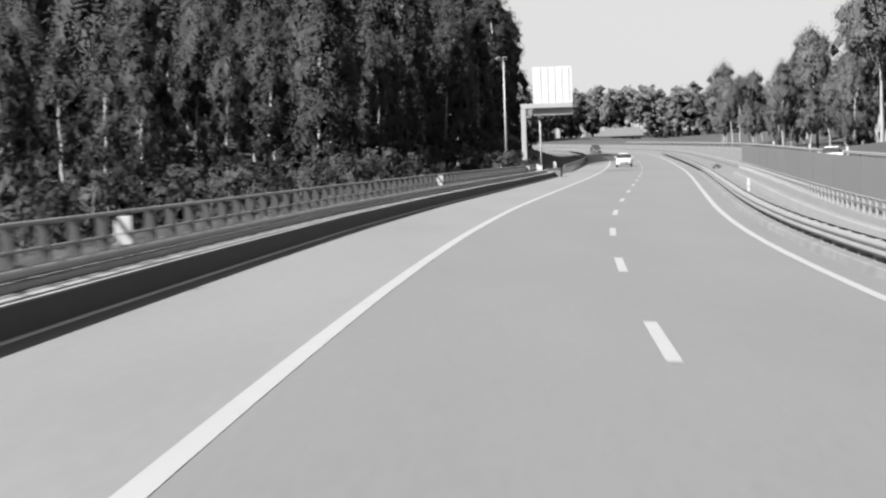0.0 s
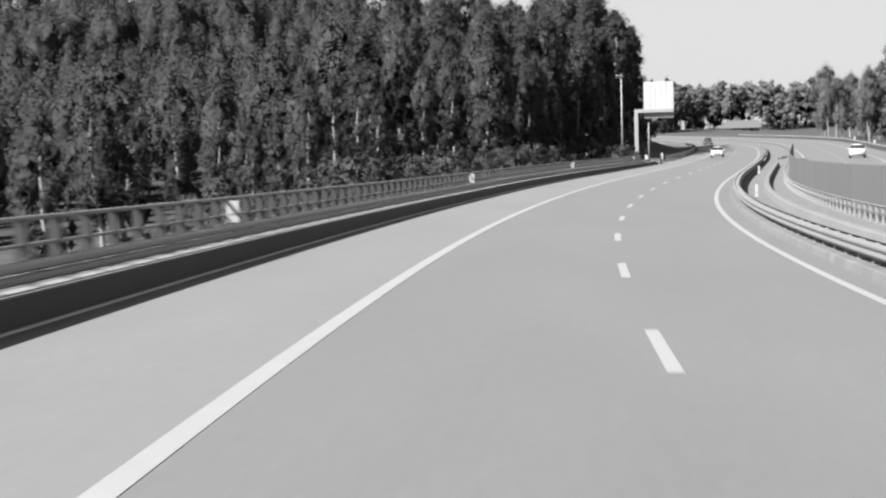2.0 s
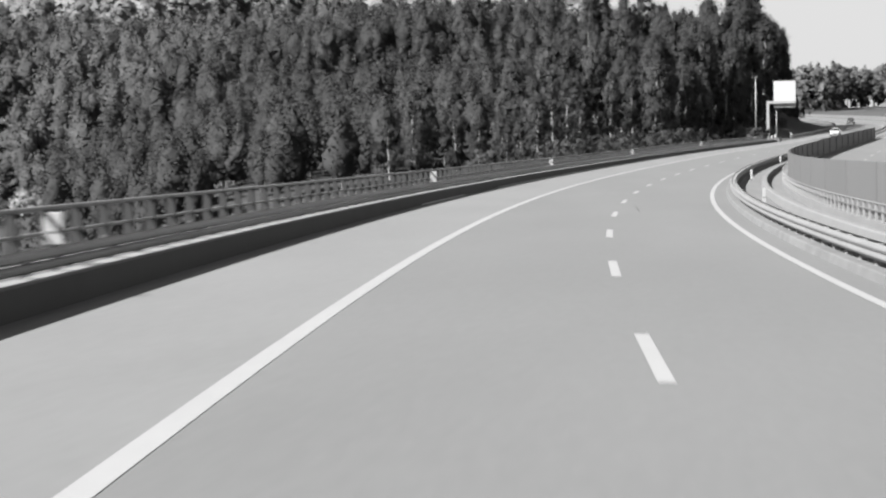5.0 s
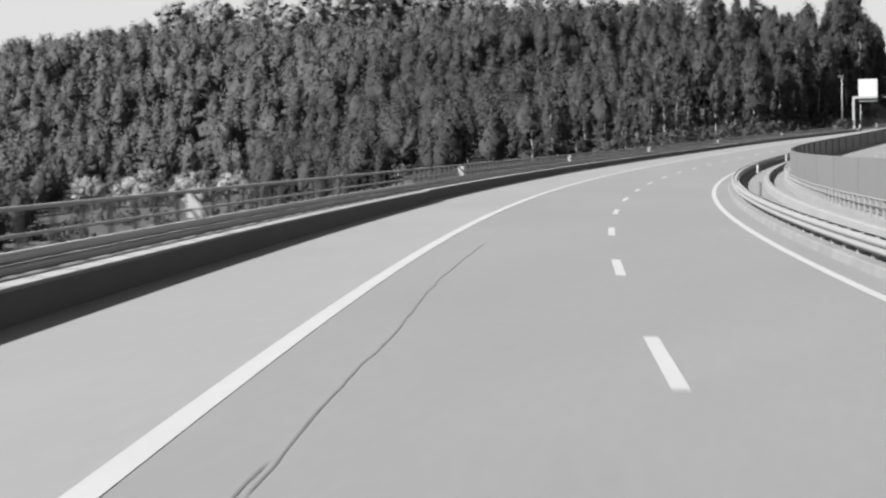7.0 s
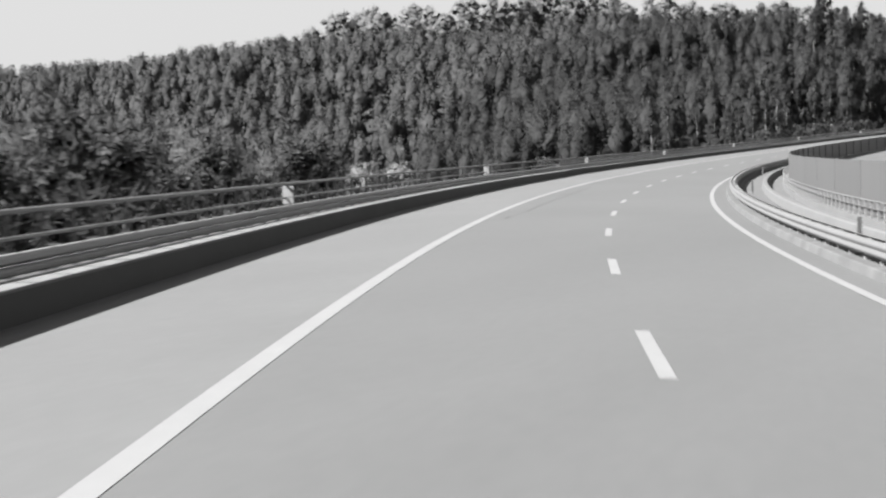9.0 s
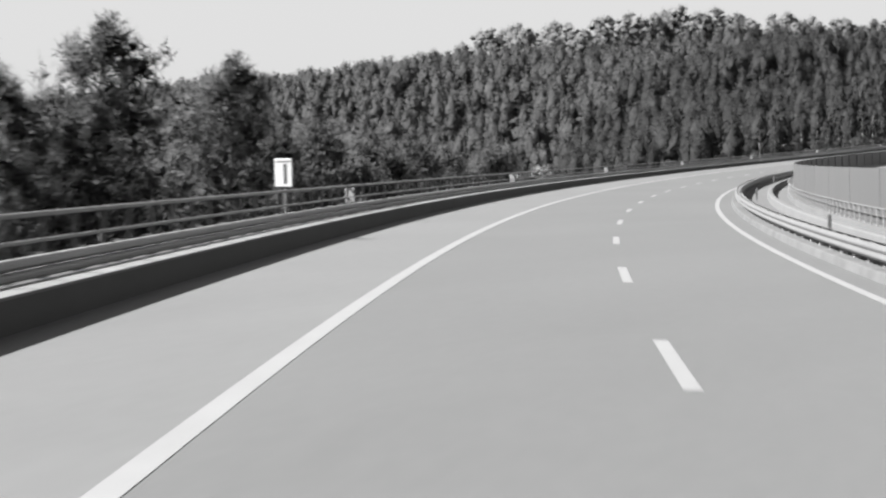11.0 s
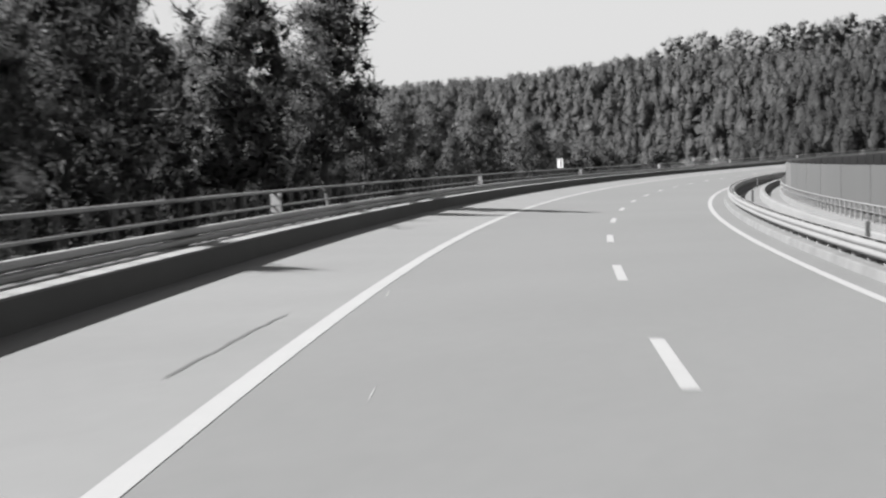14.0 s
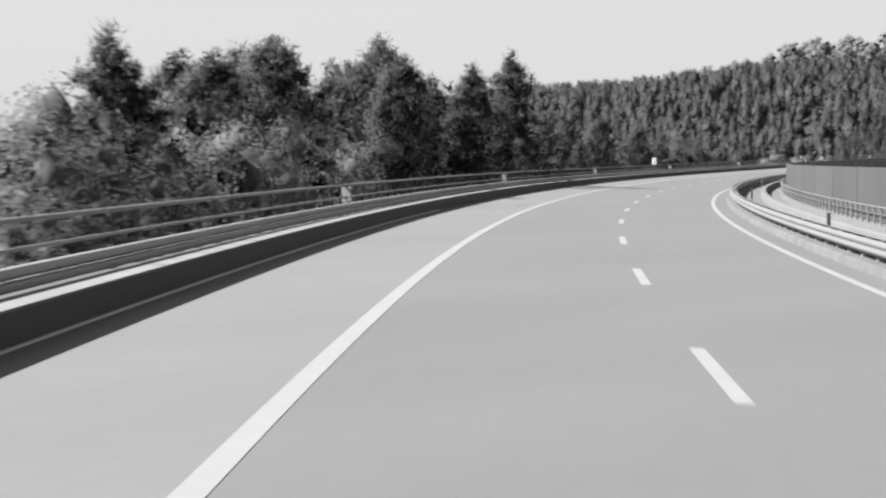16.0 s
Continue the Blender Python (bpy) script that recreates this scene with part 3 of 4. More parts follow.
def pine(seed, h, bare=0.2, width=0.24, whorls=13, needles=32, reach=0.46, fine=0.036):
    """Maritime pine: whorls of upswept branches that end in bristling tufts of needles."""
    rng = np.random.default_rng(seed)
    cen, tips = [], []
    for n in range(whorls):
        u = (n + 0.6 * rng.random()) / whorls
        z = h * (bare + (0.93 - bare) * u)
        span = h * width * ((1 - u ** 1.6) ** 0.75 * (0.6 + 0.4 * min(1.0, 3 * u)) + 0.04)
        t0 = rng.random() * 6.28
        count = int(rng.integers(5, 8))
        for b in range(count):
            t = t0 + 6.28 * b / count + 0.4 * rng.normal()
            w = span * (0.55 + 0.55 * rng.random())
            tip = np.array([w * math.cos(t), w * math.sin(t), z + 0.28 * w])
            tips.append(tuple(tip))
            for k in (1.0, 0.84, 0.66, 0.46):
                if rng.random() < 0.1:
                    continue
                side = rng.normal(size=3) * np.array([0.15, 0.15, 0.10]) * w
                cen.append(np.array([tip[0] * k, tip[1] * k, z + 0.28 * w * k * k]) + side)
    cen += [np.array([0.02 * h * math.cos(2.4 * q), 0.02 * h * math.sin(2.4 * q), h * (0.985 - 0.018 * q)]) for q in range(6)]
    (tv, tf), pts = wood(rng, h * 0.98, h * 0.013 + 0.05, 0.7, tips[::2])
    cen = np.array(cen)
    cen[:, :2] += np.stack([np.interp(cen[:, 2], pts[:, 2], pts[:, 0]), np.interp(cen[:, 2], pts[:, 2], pts[:, 1])], -1)
    rad = reach * (0.7 + 0.6 * rng.random(len(cen)))
    total = needles * len(cen)
    pick = rng.integers(0, len(cen), total)
    way = rng.normal(size=(total, 3)) + np.array([0, 0, 0.45])
    way /= np.linalg.norm(way, axis=1)[:, None] + 1e-9
    base = cen[pick] + way * (0.25 * rad[pick] * rng.random(total))[:, None] + rng.normal(size=(total, 3)) * 0.4 * reach
    end = base + way * (rad[pick] * (0.65 + 0.5 * rng.random(total)))[:, None]
    across = np.cross(way, rng.normal(size=(total, 3)))
    across *= fine / (np.linalg.norm(across, axis=1)[:, None] + 1e-9)
    v = np.stack([base - across, base + across, end], 1).reshape(-1, 3)
    tufts = merge([(v, np.arange(total * 3).reshape(-1, 3)), cores(rng, cen, rad * 0.5, 0.8, True)])
    return (tv, tf), tufts


def shrub(seed, h, count=1500, size=0.2, clumps=16):
    rng = np.random.default_rng(seed)
    cen = np.clip(rng.normal(size=(clumps, 3)), -1.25, 1.25) * np.array([0.4, 0.4, 0.2]) * h
    cen[:, 2] = h * (0.25 + 0.6 * rng.random(clumps)) * (1 - 0.35 * np.hypot(cen[:, 0], cen[:, 1]) / h)
    tips = [tuple(q) for q in cen[:8]]
    (tv, tf), _ = wood(rng, h * 0.6, 0.05, 1.0, tips)
    return (tv, tf), leaves(rng, cen, h * 0.12 * (0.6 + 0.7 * rng.random(clumps)), count, size, 1.6, heart=0.5)


def tree_thing(name, shapes, bark, leaf, label, category="tree", group=""):
    root = thing(name, Matrix(), label, category, group)
    (tv, tf), (lv, lf) = shapes
    smooth(part("trunk", arrays("trunk", tv, tf, bark), None, root))
    crown = smooth(part("crown", arrays("crown", lv, lf, leaf), None, root))
    flat_n = np.cross(lv[lf[:, 1]] - lv[lf[:, 0]], lv[lf[:, 2]] - lv[lf[:, 0]])
    flat_n /= np.linalg.norm(flat_n, axis=1)[:, None] + 1e-9
    out = soft_normals(lv)
    own = np.zeros_like(lv)
    for c in range(3):
        own[lf[:, c]] += flat_n
    own *= np.sign((own * out).sum(1))[:, None]
    own /= np.linalg.norm(own, axis=1)[:, None] + 1e-9
    mix = 0.5 * out + 0.5 * own
    crown.data.normals_split_custom_set_from_vertices(mix / (np.linalg.norm(mix, axis=1)[:, None] + 1e-9))
    return root


def upright(x, y, scale=1.0, turn=0.0, sink=0.15, z=None):
    zz = float(height([x], [y])[0]) if z is None else z
    return Matrix.Translation((x, y, zz - sink)) @ Matrix.Rotation(turn, 4, "Z") @ Matrix.Scale(scale, 4)


def plant(kinds, spots, rng):
    """Puts trees on their spots (x, y, height): each kind is built once and then copied."""
    used = set()
    for x, y, h in spots:
        k = int(rng.integers(0, len(kinds)))
        ob, h0 = kinds[k]
        m = upright(x, y, h / h0, rng.random() * 6.28)
        if k in used:
            copy_thing(ob, m)
        else:
            ob.matrix_world = m
            used.add(k)
    for k, (ob, h0) in enumerate(kinds):
        if k not in used:
            for c in list(ob.children_recursive) + [ob]:
                bpy.data.objects.remove(c)


rng = np.random.default_rng(7)

# roadside eucalyptus wood beside the far end of the viaduct
EUC_LABEL = "tall eucalyptus with pale trunk and drooping dark crown"
kinds = [(tree_thing("eucalyptus_tree", eucalyptus(11 + q, 18, 0.03 + 0.05 * q, 0.165, 3800, 0.25, 64), BARK, LEAF_EUC, EUC_LABEL, group="roadside eucalyptus wood"), 18) for q in range(4)]
spots = []
for s in np.arange(58, 330, 5.6):
    for d0, hh in ((-29, 15.5), (-37, 19)):
        s1, d = s + rng.normal() * 1.5, d0 + rng.normal() * 1.8 - 0.02 * max(0, s - 200)
        if s < 66 and d0 > -34:
            continue
        x, y, _ = place(s1, d)
        spots.append((x, y, hh * (0.85 + 0.35 * rng.random()) * (0.62 + 0.43 * float(ramp(s, 58, 115)))))
for s in np.arange(140, 335, 5.6):
    for d0, hh in ((-19.8, 19.5), (-24.5, 24.5)):
        x, y, _ = place(s + rng.normal() * 1.4, d0 + rng.normal() * 1.2)
        spots.append((x, y, hh * (0.85 + 0.3 * rng.random()) * (0.9 + 0.42 * float(ramp(s, 150, 260)))))
for s, d in ((262, -36), (272, -39), (283, -37), (292, -41), (300, -39), (310, -43), (318, -40), (300, -46), (286, -45), (246, -44), (256, -48), (266, -50), (276, -52), (294, -53), (306, -52), (316, -50), (326, -48), (280, -60), (298, -62), (262, -58)):
    x, y, _ = place(s, d)
    spots.append((x, y, 23.5 + 4 * rng.random()))
plant(kinds, spots, rng)

# pines close to the viaduct's end
PINE_LABEL = "dark maritime pine with tufted branches beside the road"
kinds = [(tree_thing("pine_tree", pine(31 + q, 11, 0.08 + 0.05 * q, 0.34 + 0.02 * q), BARK_DARK, LEAF_PINE, PINE_LABEL, group="roadside pines"), 11) for q in range(4)]
# how high the tops of the pine belt stand over the road, along it
belt_s = [-345, -335, -325, -315, -309, -299, -290, -283, -271, -259, -240, -225, -210, -201, -190, -177, -165, -150]
belt_h = [8.2, 7.3, 6.2, 5.2, 6.1, 7.1, 6.5, 6.0, 6.9, 5.5, 4.3, 3.2, 2.5, 1.8, 2.0, 3.2, 2.4, 1.5]
pines = []
s = -336.0
while s < -156:
    for d, part_of in ((-17, 1.0), (-13, 0.72), (-22.5, 1.0)):
        s_own = s + rng.normal() * 1.2 + (2.5 if d == -13 else 0)
        if s_own > (-196 if d < -20 else -173):
            continue
        pines.append((s_own, d + rng.normal() * 0.9, float(np.interp(s_own, belt_s, belt_h)) * part_of * (0.95 + 0.13 * rng.random())))
    s += 5.4 if s < -240 else 8.0
pines += [(-354.5, -17, 10.1), (-356, -22, 10.3), (-369, -17.5, 7.6), (-381, -17, 7.3), (-375, -14, 6.4), (-363, -14, 7.4), (-388, -20, 6.3),
          (-394, -17, 6.1), (-362, -19.5, 8.6), (-347, -16, 9.0), (-340, -15, 7.9), (-340, -21, 8.8), (-347, -22, 9.0), (-370, -22, 7.4), (-380, -22.5, 6.8),
          (-358, -15.6, 8.4), (-366, -15.6, 7.2), (-376, -18.5, 7.6), (-371, -15.4, 6.7), (-350, -20, 9.4), (-362, -24, 9.2)]
spots = []
for s, d, top in pines:
    x, y, z = place(s, d)
    spots.append((x, y, 1.08 * float(level(s) + top - height([x], [y])[0])))
plant(kinds, spots, rng)

# tall open pines that throw their shade across the road
kinds = [(tree_thing("pine_tree", pine(41 + q, 12, 0.28, 0.26, 13, 36, 0.44, 0.042), BARK_DARK, LEAF_PINE, "tall open pine that rises above its neighbours", group="roadside pines"), 12) for q in range(2)]
spots = []
for s, d, top in [(-343.3, -9.8, 9.0), (-351, -11.6, 9.2), (-383.2, -10.6, 6.2), (-413, -15, 7.3)]:
    x, y, z = place(s, d)
    spots.append((x, y, 1.08 * float(level(s) + top - height([x], [y])[0])))
plant(kinds, spots, rng)

# rounded shrubs under the pines
kinds = [(tree_thing("shrub", shrub(51 + q, 3.4, 15000, 0.05, 70), BARK_DARK, LEAF_SHRUB, "dense mid-grey leafy shrub behind the railing", "shrub", "roadside shrubs"), 3.4) for q in range(3)]
spots = []
for s in np.arange(-427, -374, 3.4):
    d = -12.2 - 5 * rng.random()
    x, y, _ = place(s, d)
    spots.append((x, y, float(level(s) - height([x], [y])[0]) + 1.6 + 0.9 * rng.random() + 0.9 * float(1 - ramp(s, -408, -392))))
plant(kinds, spots, rng)

# pale young trees in the valley
kinds = [(tree_thing("young_tree", shrub(71 + q, 8, 3000, 0.25, 40), BARK, LEAF_PALE, "pale-leaved young tree in the valley", "tree", "pale young trees"), 8) for q in range(2)]
plant(kinds, [(-118, 124, 8.6), (-110, 127, 8.0), (-126, 120, 8.6), (-135, 116, 7.4), (-122, 112, 5.4), (-113, 115, 5.6)], rng)

# tall eucalyptus beyond the other carriageway
kinds = [(tree_thing("eucalyptus_tree", eucalyptus(81 + q, 24, 0.08 + 0.2 * q, 0.21, 5200, 0.30, 74), BARK, LEAF_LIGHT, "tall thin eucalyptus with bare pale trunk", group="eucalyptus beyond the carriageways"), 24) for q in range(3)]
spots = [(49, 328, 14.6), (58, 320, 24.8), (63, 314, 26.2), (45, 387, 13.0), (50, 372, 13.8), (54, 352, 16.6), (60, 345, 27.2), (66, 330, 25.8), (70, 308, 26.9), (48, 408, 15.9), (56, 335, 19.3), (64, 322, 26.4), (73, 300, 24.7), (78, 292, 24.9), (70, 316, 26.1), (76, 322, 28.9), (84, 300, 24.9), (52, 390, 13.5), (47, 400, 14.2), (55, 380, 13.8), (58, 362, 14.4), (64, 350, 29.3)]
spots += [(70, 340, 27.2), (66, 360, 26.9), (80, 318, 28.1), (72, 330, 29.5), (44, 360, 11.8), (50, 340, 14.3), (62, 305, 24.3), (47, 372, 12.5), (46, 352, 13.6), (52, 318, 15.5), (57, 306, 24.5), (63, 330, 25.3), (60, 298, 24.5), (67, 292, 23.2), (74, 312, 25.4), (55, 398, 17.5), (61, 376, 19.4), (50, 420, 16.8), (68, 300, 23.7), (49.2, 330, 24.0)]
plant(kinds, spots, rng)


def woods(name, spots, label, variants, leaf, bark):
    """A wood too large to count: every tree real, all in one object."""
    lv, lf, tv, tf, nv, kl, kt = [], [], [], [], [], 0, 0
    own_n = [soft_normals(q[1][0]) for q in variants]
    for x, y, z, h in spots:
        which = int(rng.integers(0, len(variants)))
        (a, b), (c, d), h0 = variants[which]
        t, k = rng.random() * 6.28, h / h0
        m = np.array([[math.cos(t), -math.sin(t), 0], [math.sin(t), math.cos(t), 0], [0, 0, 1]]) * k
        o = np.array([x, y, z - 0.3])
        lv.append(c @ m.T + o)
        lf.append(d + kl)
        nv.append(own_n[which] @ m.T / k + rng.normal(size=(len(c), 3)) * 0.32)
        kl += len(c)
        tv.append(a @ m.T + o)
        tf.append(b + kt)
        kt += len(a)
    root = tagged(new(name), label, "woods", kind="stuff")
    ob = smooth(part("foliage", arrays(name, np.concatenate(lv), np.concatenate(lf), leaf), None, root))
    ob.data.normals_split_custom_set_from_vertices(np.concatenate(nv))
    part("trunks", arrays("trunks", np.concatenate(tv), np.concatenate(tf), bark), None, root)


def slim(seed, h, count, size, broad=False):
    """A light tree for the woods: a rounded plume, or a broad layered head."""
    r = np.random.default_rng(seed)
    n = 15 if not broad else 34
    u = (np.arange(n) + r.random(n)) / n
    if broad:
        z = h * (0.38 + 0.5 * u)
        w = h * 0.27 * np.sqrt(np.clip(1 - (1.5 * u - 0.55) ** 2, 0.02, 1)) * np.sqrt(r.random(n))
        rad = h * 0.085 * (0.7 + 0.6 * r.random(n))
    else:
        z = h * (0.10 + 0.83 * u)
        w = h * 0.165 * np.sin(np.pi * (0.12 + 0.84 * u)) ** 0.8 * (0.35 + 0.65 * r.random(n))
        rad = h * 0.105 * (0.75 + 0.45 * r.random(n)) * (1.12 - 0.62 * u)
    t = r.random(n) * 6.28
    cen = np.stack([w * np.cos(t), w * np.sin(t), z], -1)
    zs = np.array([0, 0.5, 0.95]) * h
    trunk = limb(np.column_stack([r.normal(size=3) * 0.1, r.normal(size=3) * 0.1, zs]), [0.011 * h, 0.007 * h, 0.003 * h], 4)
    return trunk, leaves(r, cen, rad, count, size, 1.5, 0.5, 1.15 if not broad else 0.75, 0.74 if not broad else 0.85, 0.4, True), h


def plume(seed, h, count, size):
    """A young eucalyptus of the hillside: a dense rounded crown on a short bare stem, fringed with leaves."""
    r = np.random.default_rng(seed)
    rings, seg = 7, 6
    wide = h * (0.22 + 0.07 * r.random())
    ph = r.random(6) * 6.28

    def skin(u, t):
        body = np.sin(np.pi * (0.10 + 0.86 * u)) ** 0.7 * (1.22 - 0.66 * u)
        lumps = 1 + 0.2 * np.sin(2 * t + ph[0] + 4 * u) + 0.16 * np.sin(3 * t + ph[1] - 6 * u) + 0.16 * np.sin(8 * u + ph[2] + t)
        w = wide * body * lumps
        return np.stack([w * np.cos(t) + 0.04 * h * np.sin(3 * u + ph[3]), w * np.sin(t) + 0.04 * h * np.sin(3 * u + ph[4]), h * (0.2 + 0.78 * u)], -1)
    u, t = np.meshgrid(np.linspace(0, 1, rings), np.arange(seg) * 2 * np.pi / seg, indexing="ij")
    body = skin(u.ravel(), t.ravel() + 0.3 * u.ravel() * rings) * np.array([0.70, 0.70, 0.94])
    i, j = np.meshgrid(np.arange(rings - 1), np.arange(seg), indexing="ij")
    a, b = (i * seg + j).ravel(), (i * seg + (j + 1) % seg).ravel()
    faces = np.concatenate([np.stack([a, b, b + seg], -1), np.stack([a, b + seg, a + seg], -1)])
    lu, lt = r.random(count) ** 0.8, r.random(count) * 6.28
    c = skin(lu, lt) * np.array([0.92, 0.92, 1]) + r.normal(size=(count, 3)) * 0.03 * h
    p, q = r.normal(size=(count, 3)), r.normal(size=(count, 3))
    p[:, 2] += 0.6
    p *= size * 0.8 / (np.linalg.norm(p, axis=1)[:, None] + 1e-9)
    q *= size * 0.65 / (np.linalg.norm(q, axis=1)[:, None] + 1e-9)
    tris = np.stack([c - p, c + q, c + p], 1).reshape(-1, 3), np.arange(count * 3).reshape(-1, 3)
    zs = np.array([0, 0.5, 0.95]) * h
    trunk = limb(np.column_stack([r.normal(size=3) * 0.1, r.normal(size=3) * 0.1, zs]), [0.011 * h, 0.007 * h, 0.003 * h], 4)
    return trunk, merge([(body, faces), tris]), h


xs, ys = np.meshgrid(np.arange(-395, 16, 5.2), np.arange(-60, 440, 5.2))
xs = xs.ravel() + rng.normal(size=xs.size) * 1.7
ys = ys.ravel() + rng.normal(size=ys.size) * 1.7
ss, dd = road_place(xs, ys)
keep = (dd < np.where(ss > 66, -48, -62)) & ~((ys < 40) & (dd < -190)) & (ys < 22 + np.interp(xs, [-400, -238, -212, -186, -176, -160, -146, -120, -98, -80, -60, -40], [345, 325, 314, 312, 316, 330, 345, 354, 354, 344, 330, 330])) & ~((ss > 340) & (dd > -80))
keep &= np.hypot(xs + 120, ys - 118) > 22            # a clearing with pale young trees, open towards the viaduct
keep &= ~((ys < 124) & (np.abs(xs + 122 + 0.41 * (ys - 120)) < 19))
zs = height(xs[keep], ys[keep])
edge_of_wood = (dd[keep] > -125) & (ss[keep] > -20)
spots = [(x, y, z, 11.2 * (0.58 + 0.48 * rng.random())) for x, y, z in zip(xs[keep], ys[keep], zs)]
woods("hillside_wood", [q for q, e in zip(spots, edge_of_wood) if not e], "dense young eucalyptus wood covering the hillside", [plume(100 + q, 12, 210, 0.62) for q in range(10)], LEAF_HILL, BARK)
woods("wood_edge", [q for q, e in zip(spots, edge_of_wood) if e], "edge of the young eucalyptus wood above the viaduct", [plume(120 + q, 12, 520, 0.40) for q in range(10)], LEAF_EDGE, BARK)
ridge = []
crest_x, crest_y = [-238, -212, -186, -176, -160, -146, -120, -98, -80, -60, -40], [315, 304, 300, 284, 318, 338, 346, 346, 334, 312, 300]
for n in range(110):
    u = 10 * (n + rng.random()) / 110
    x, y = np.interp(u, range(11), crest_x) + rng.normal() * 7, np.interp(u, range(11), crest_y) + rng.normal() * 9
    ridge.append((x, y, float(height([x], [y])[0]), (18.5 - 5.0 * float(ramp(u, 5, 7.5)) - 2.0 * (1 - float(ramp(u, 0, 2)))) * (0.82 + 0.32 * rng.random())))
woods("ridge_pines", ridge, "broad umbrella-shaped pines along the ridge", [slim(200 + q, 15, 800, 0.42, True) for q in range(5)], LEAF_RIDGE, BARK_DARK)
spots = []
for _ in range(760):
    x, y = -70 + 220 * rng.random(), 585 + 115 * rng.random()
    if 18 < x < 72 and y < 648 - 0.4 * abs(x - 38):
        continue
    spots.append((x, y, float(height([x], [y])[0]), 18.0 * (0.5 + 0.62 * rng.random())))
for _ in range(110):
    x, y = 60 + 60 * rng.random(), 330 + 190 * rng.random()
    spots.append((x + 0.1 * (y - 330), y, float(height([x], [y])[0]), 13 * (0.7 + 0.6 * rng.random())))
for _ in range(130):
    x, y = -75 + 92 * rng.random(), 385 + 180 * rng.random()
    if x > 0.06 * (y - 420) - 6:
        continue
    spots.append((x, y, float(height([x], [y])[0]), 13 * (0.7 + 0.6 * rng.random())))
woods("distant_wood", spots, "distant mixed wood behind the field", [slim(300 + q, 13, 220, 0.52, q % 2 == 0) for q in range(5)], LEAF_LIGHT, BARK_DARK)

# low growth along the foot of the wood
tufts = [(shrub(400 + q, 2.0, 380, 0.13, 14)[0], shrub(400 + q, 2.0, 380, 0.13, 14)[1], 2.0) for q in range(4)]
spots = []
for _ in range(300):
    s = 52 + 285 * rng.random()
    d = -14.5 - 13 * rng.random() - (3 if s < 120 else 0)
    if 145 < s < 180 and d > -17:
        continue
    x, y, _ = place(s, d)
    spots.append((x, y, float(height([x], [y])[0]), 1.6 + 2.6 * rng.random()))
for _ in range(160):
    s = -250 + 300 * rng.random()
    d = -13 - 20 * rng.random()
    x, y, _ = place(s, d)
    spots.append((x, y, float(height([x], [y])[0]), 1.8 + 2.4 * rng.random()))
for _ in range(110):
    y = -40 + 145 * rng.random()
    x = -122 - 0.41 * (y - 120) + (2 * rng.random() - 1) * 20
    spots.append((x, y, float(height([x], [y])[0]), 1.8 + 1.8 * rng.random()))
woods("undergrowth", spots, "tangled dark undergrowth along the foot of the wood", tufts, LEAF_EUC, BARK_DARK)


# ---------------------------------------------------------------- signs, lamps, markers
def delineator(parent_pose, tone, label, w=0.26, h=0.40, low=0.55):
    root = thing("delineator", parent_pose, label, "marker post", "delineators")
    bm = box(bmesh.new(), (-w / 2, -0.02, low), (w / 2, 0.02, low + h), 0.012)
    part("plate", bm, tone, root)
    bm = box(bmesh.new(), (-w / 2 + 0.02, -0.026, low + h * 0.36), (w / 2 - 0.02, -0.019, low + h * 0.42))
    part("reflector", bm, STEEL_DARK, root)
    bm = rod(bmesh.new(), (0, 0.03, 0.0), (0, 0.03, low + h * 0.8), 0.025)
    part("post", bm, STEEL_DARK, root)
    return root


first = delineator(stand(27.0, -6.13, 0.31, -12), MARKER, "white marker plate on the viaduct railing", 0.27, 0.42, 0.35)
for n in range(-9, 3):
    if n:
        copy_thing(first, stand(27.0 + 50.0 * n, -6.13, 0.31, -12))
# dark plate colour stands in for the shade on these posts' rear faces
dark = delineator(stand(-168, 7.1, 0.04), STEEL_DARK, "marker post in the median, its shaded side put into a dark colour", 0.11, 0.60, 0.12)
for s in (-420, -322, -371, -273, -222, -120):
    copy_thing(dark, stand(s, 7.1, 0.04))
pale = delineator(stand(-22, 7.0, 0.04), WHITE, "pale marker post standing in the median", 0.14, 0.62, 0.15)
for s in (34, 88, -70):
    copy_thing(pale, stand(s, 7.0, 0.04))
edge = delineator(stand(160, 22.9, 0.2), WHITE, "white marker post at the edge of the other carriageway", 0.3, 0.9, 0.3)
for s in (120, 200, 240, 290):
    copy_thing(edge, stand(s, 22.9, 0.2))
for s, d in ((158, -7.2), (175, -8.5), (196, -7.8)):
    copy_thing(edge, stand(s, d, -0.3))

sign = thing("marker_sign", stand(-281, -6.55, 0.32, -32), "small white marker sign with a dark bar on a post", "sign")
part("plate", box(bmesh.new(), (-0.27, -0.02, 0.88), (0.27, 0.02, 1.55), 0.02), WHITE, sign)
part("bar", box(bmesh.new(), (0.02, -0.028, 0.95), (0.13, -0.021, 1.42)), DARK, sign, "dark upright bar")
part("rim", box(bmesh.new(), (-0.22, -0.028, 1.46), (0.22, -0.021, 1.50)), STEEL_DARK, sign)
part("post", rod(bmesh.new(), (0, 0.05, 0), (0, 0.05, 1.5), 0.035), STEEL_DARK, sign)

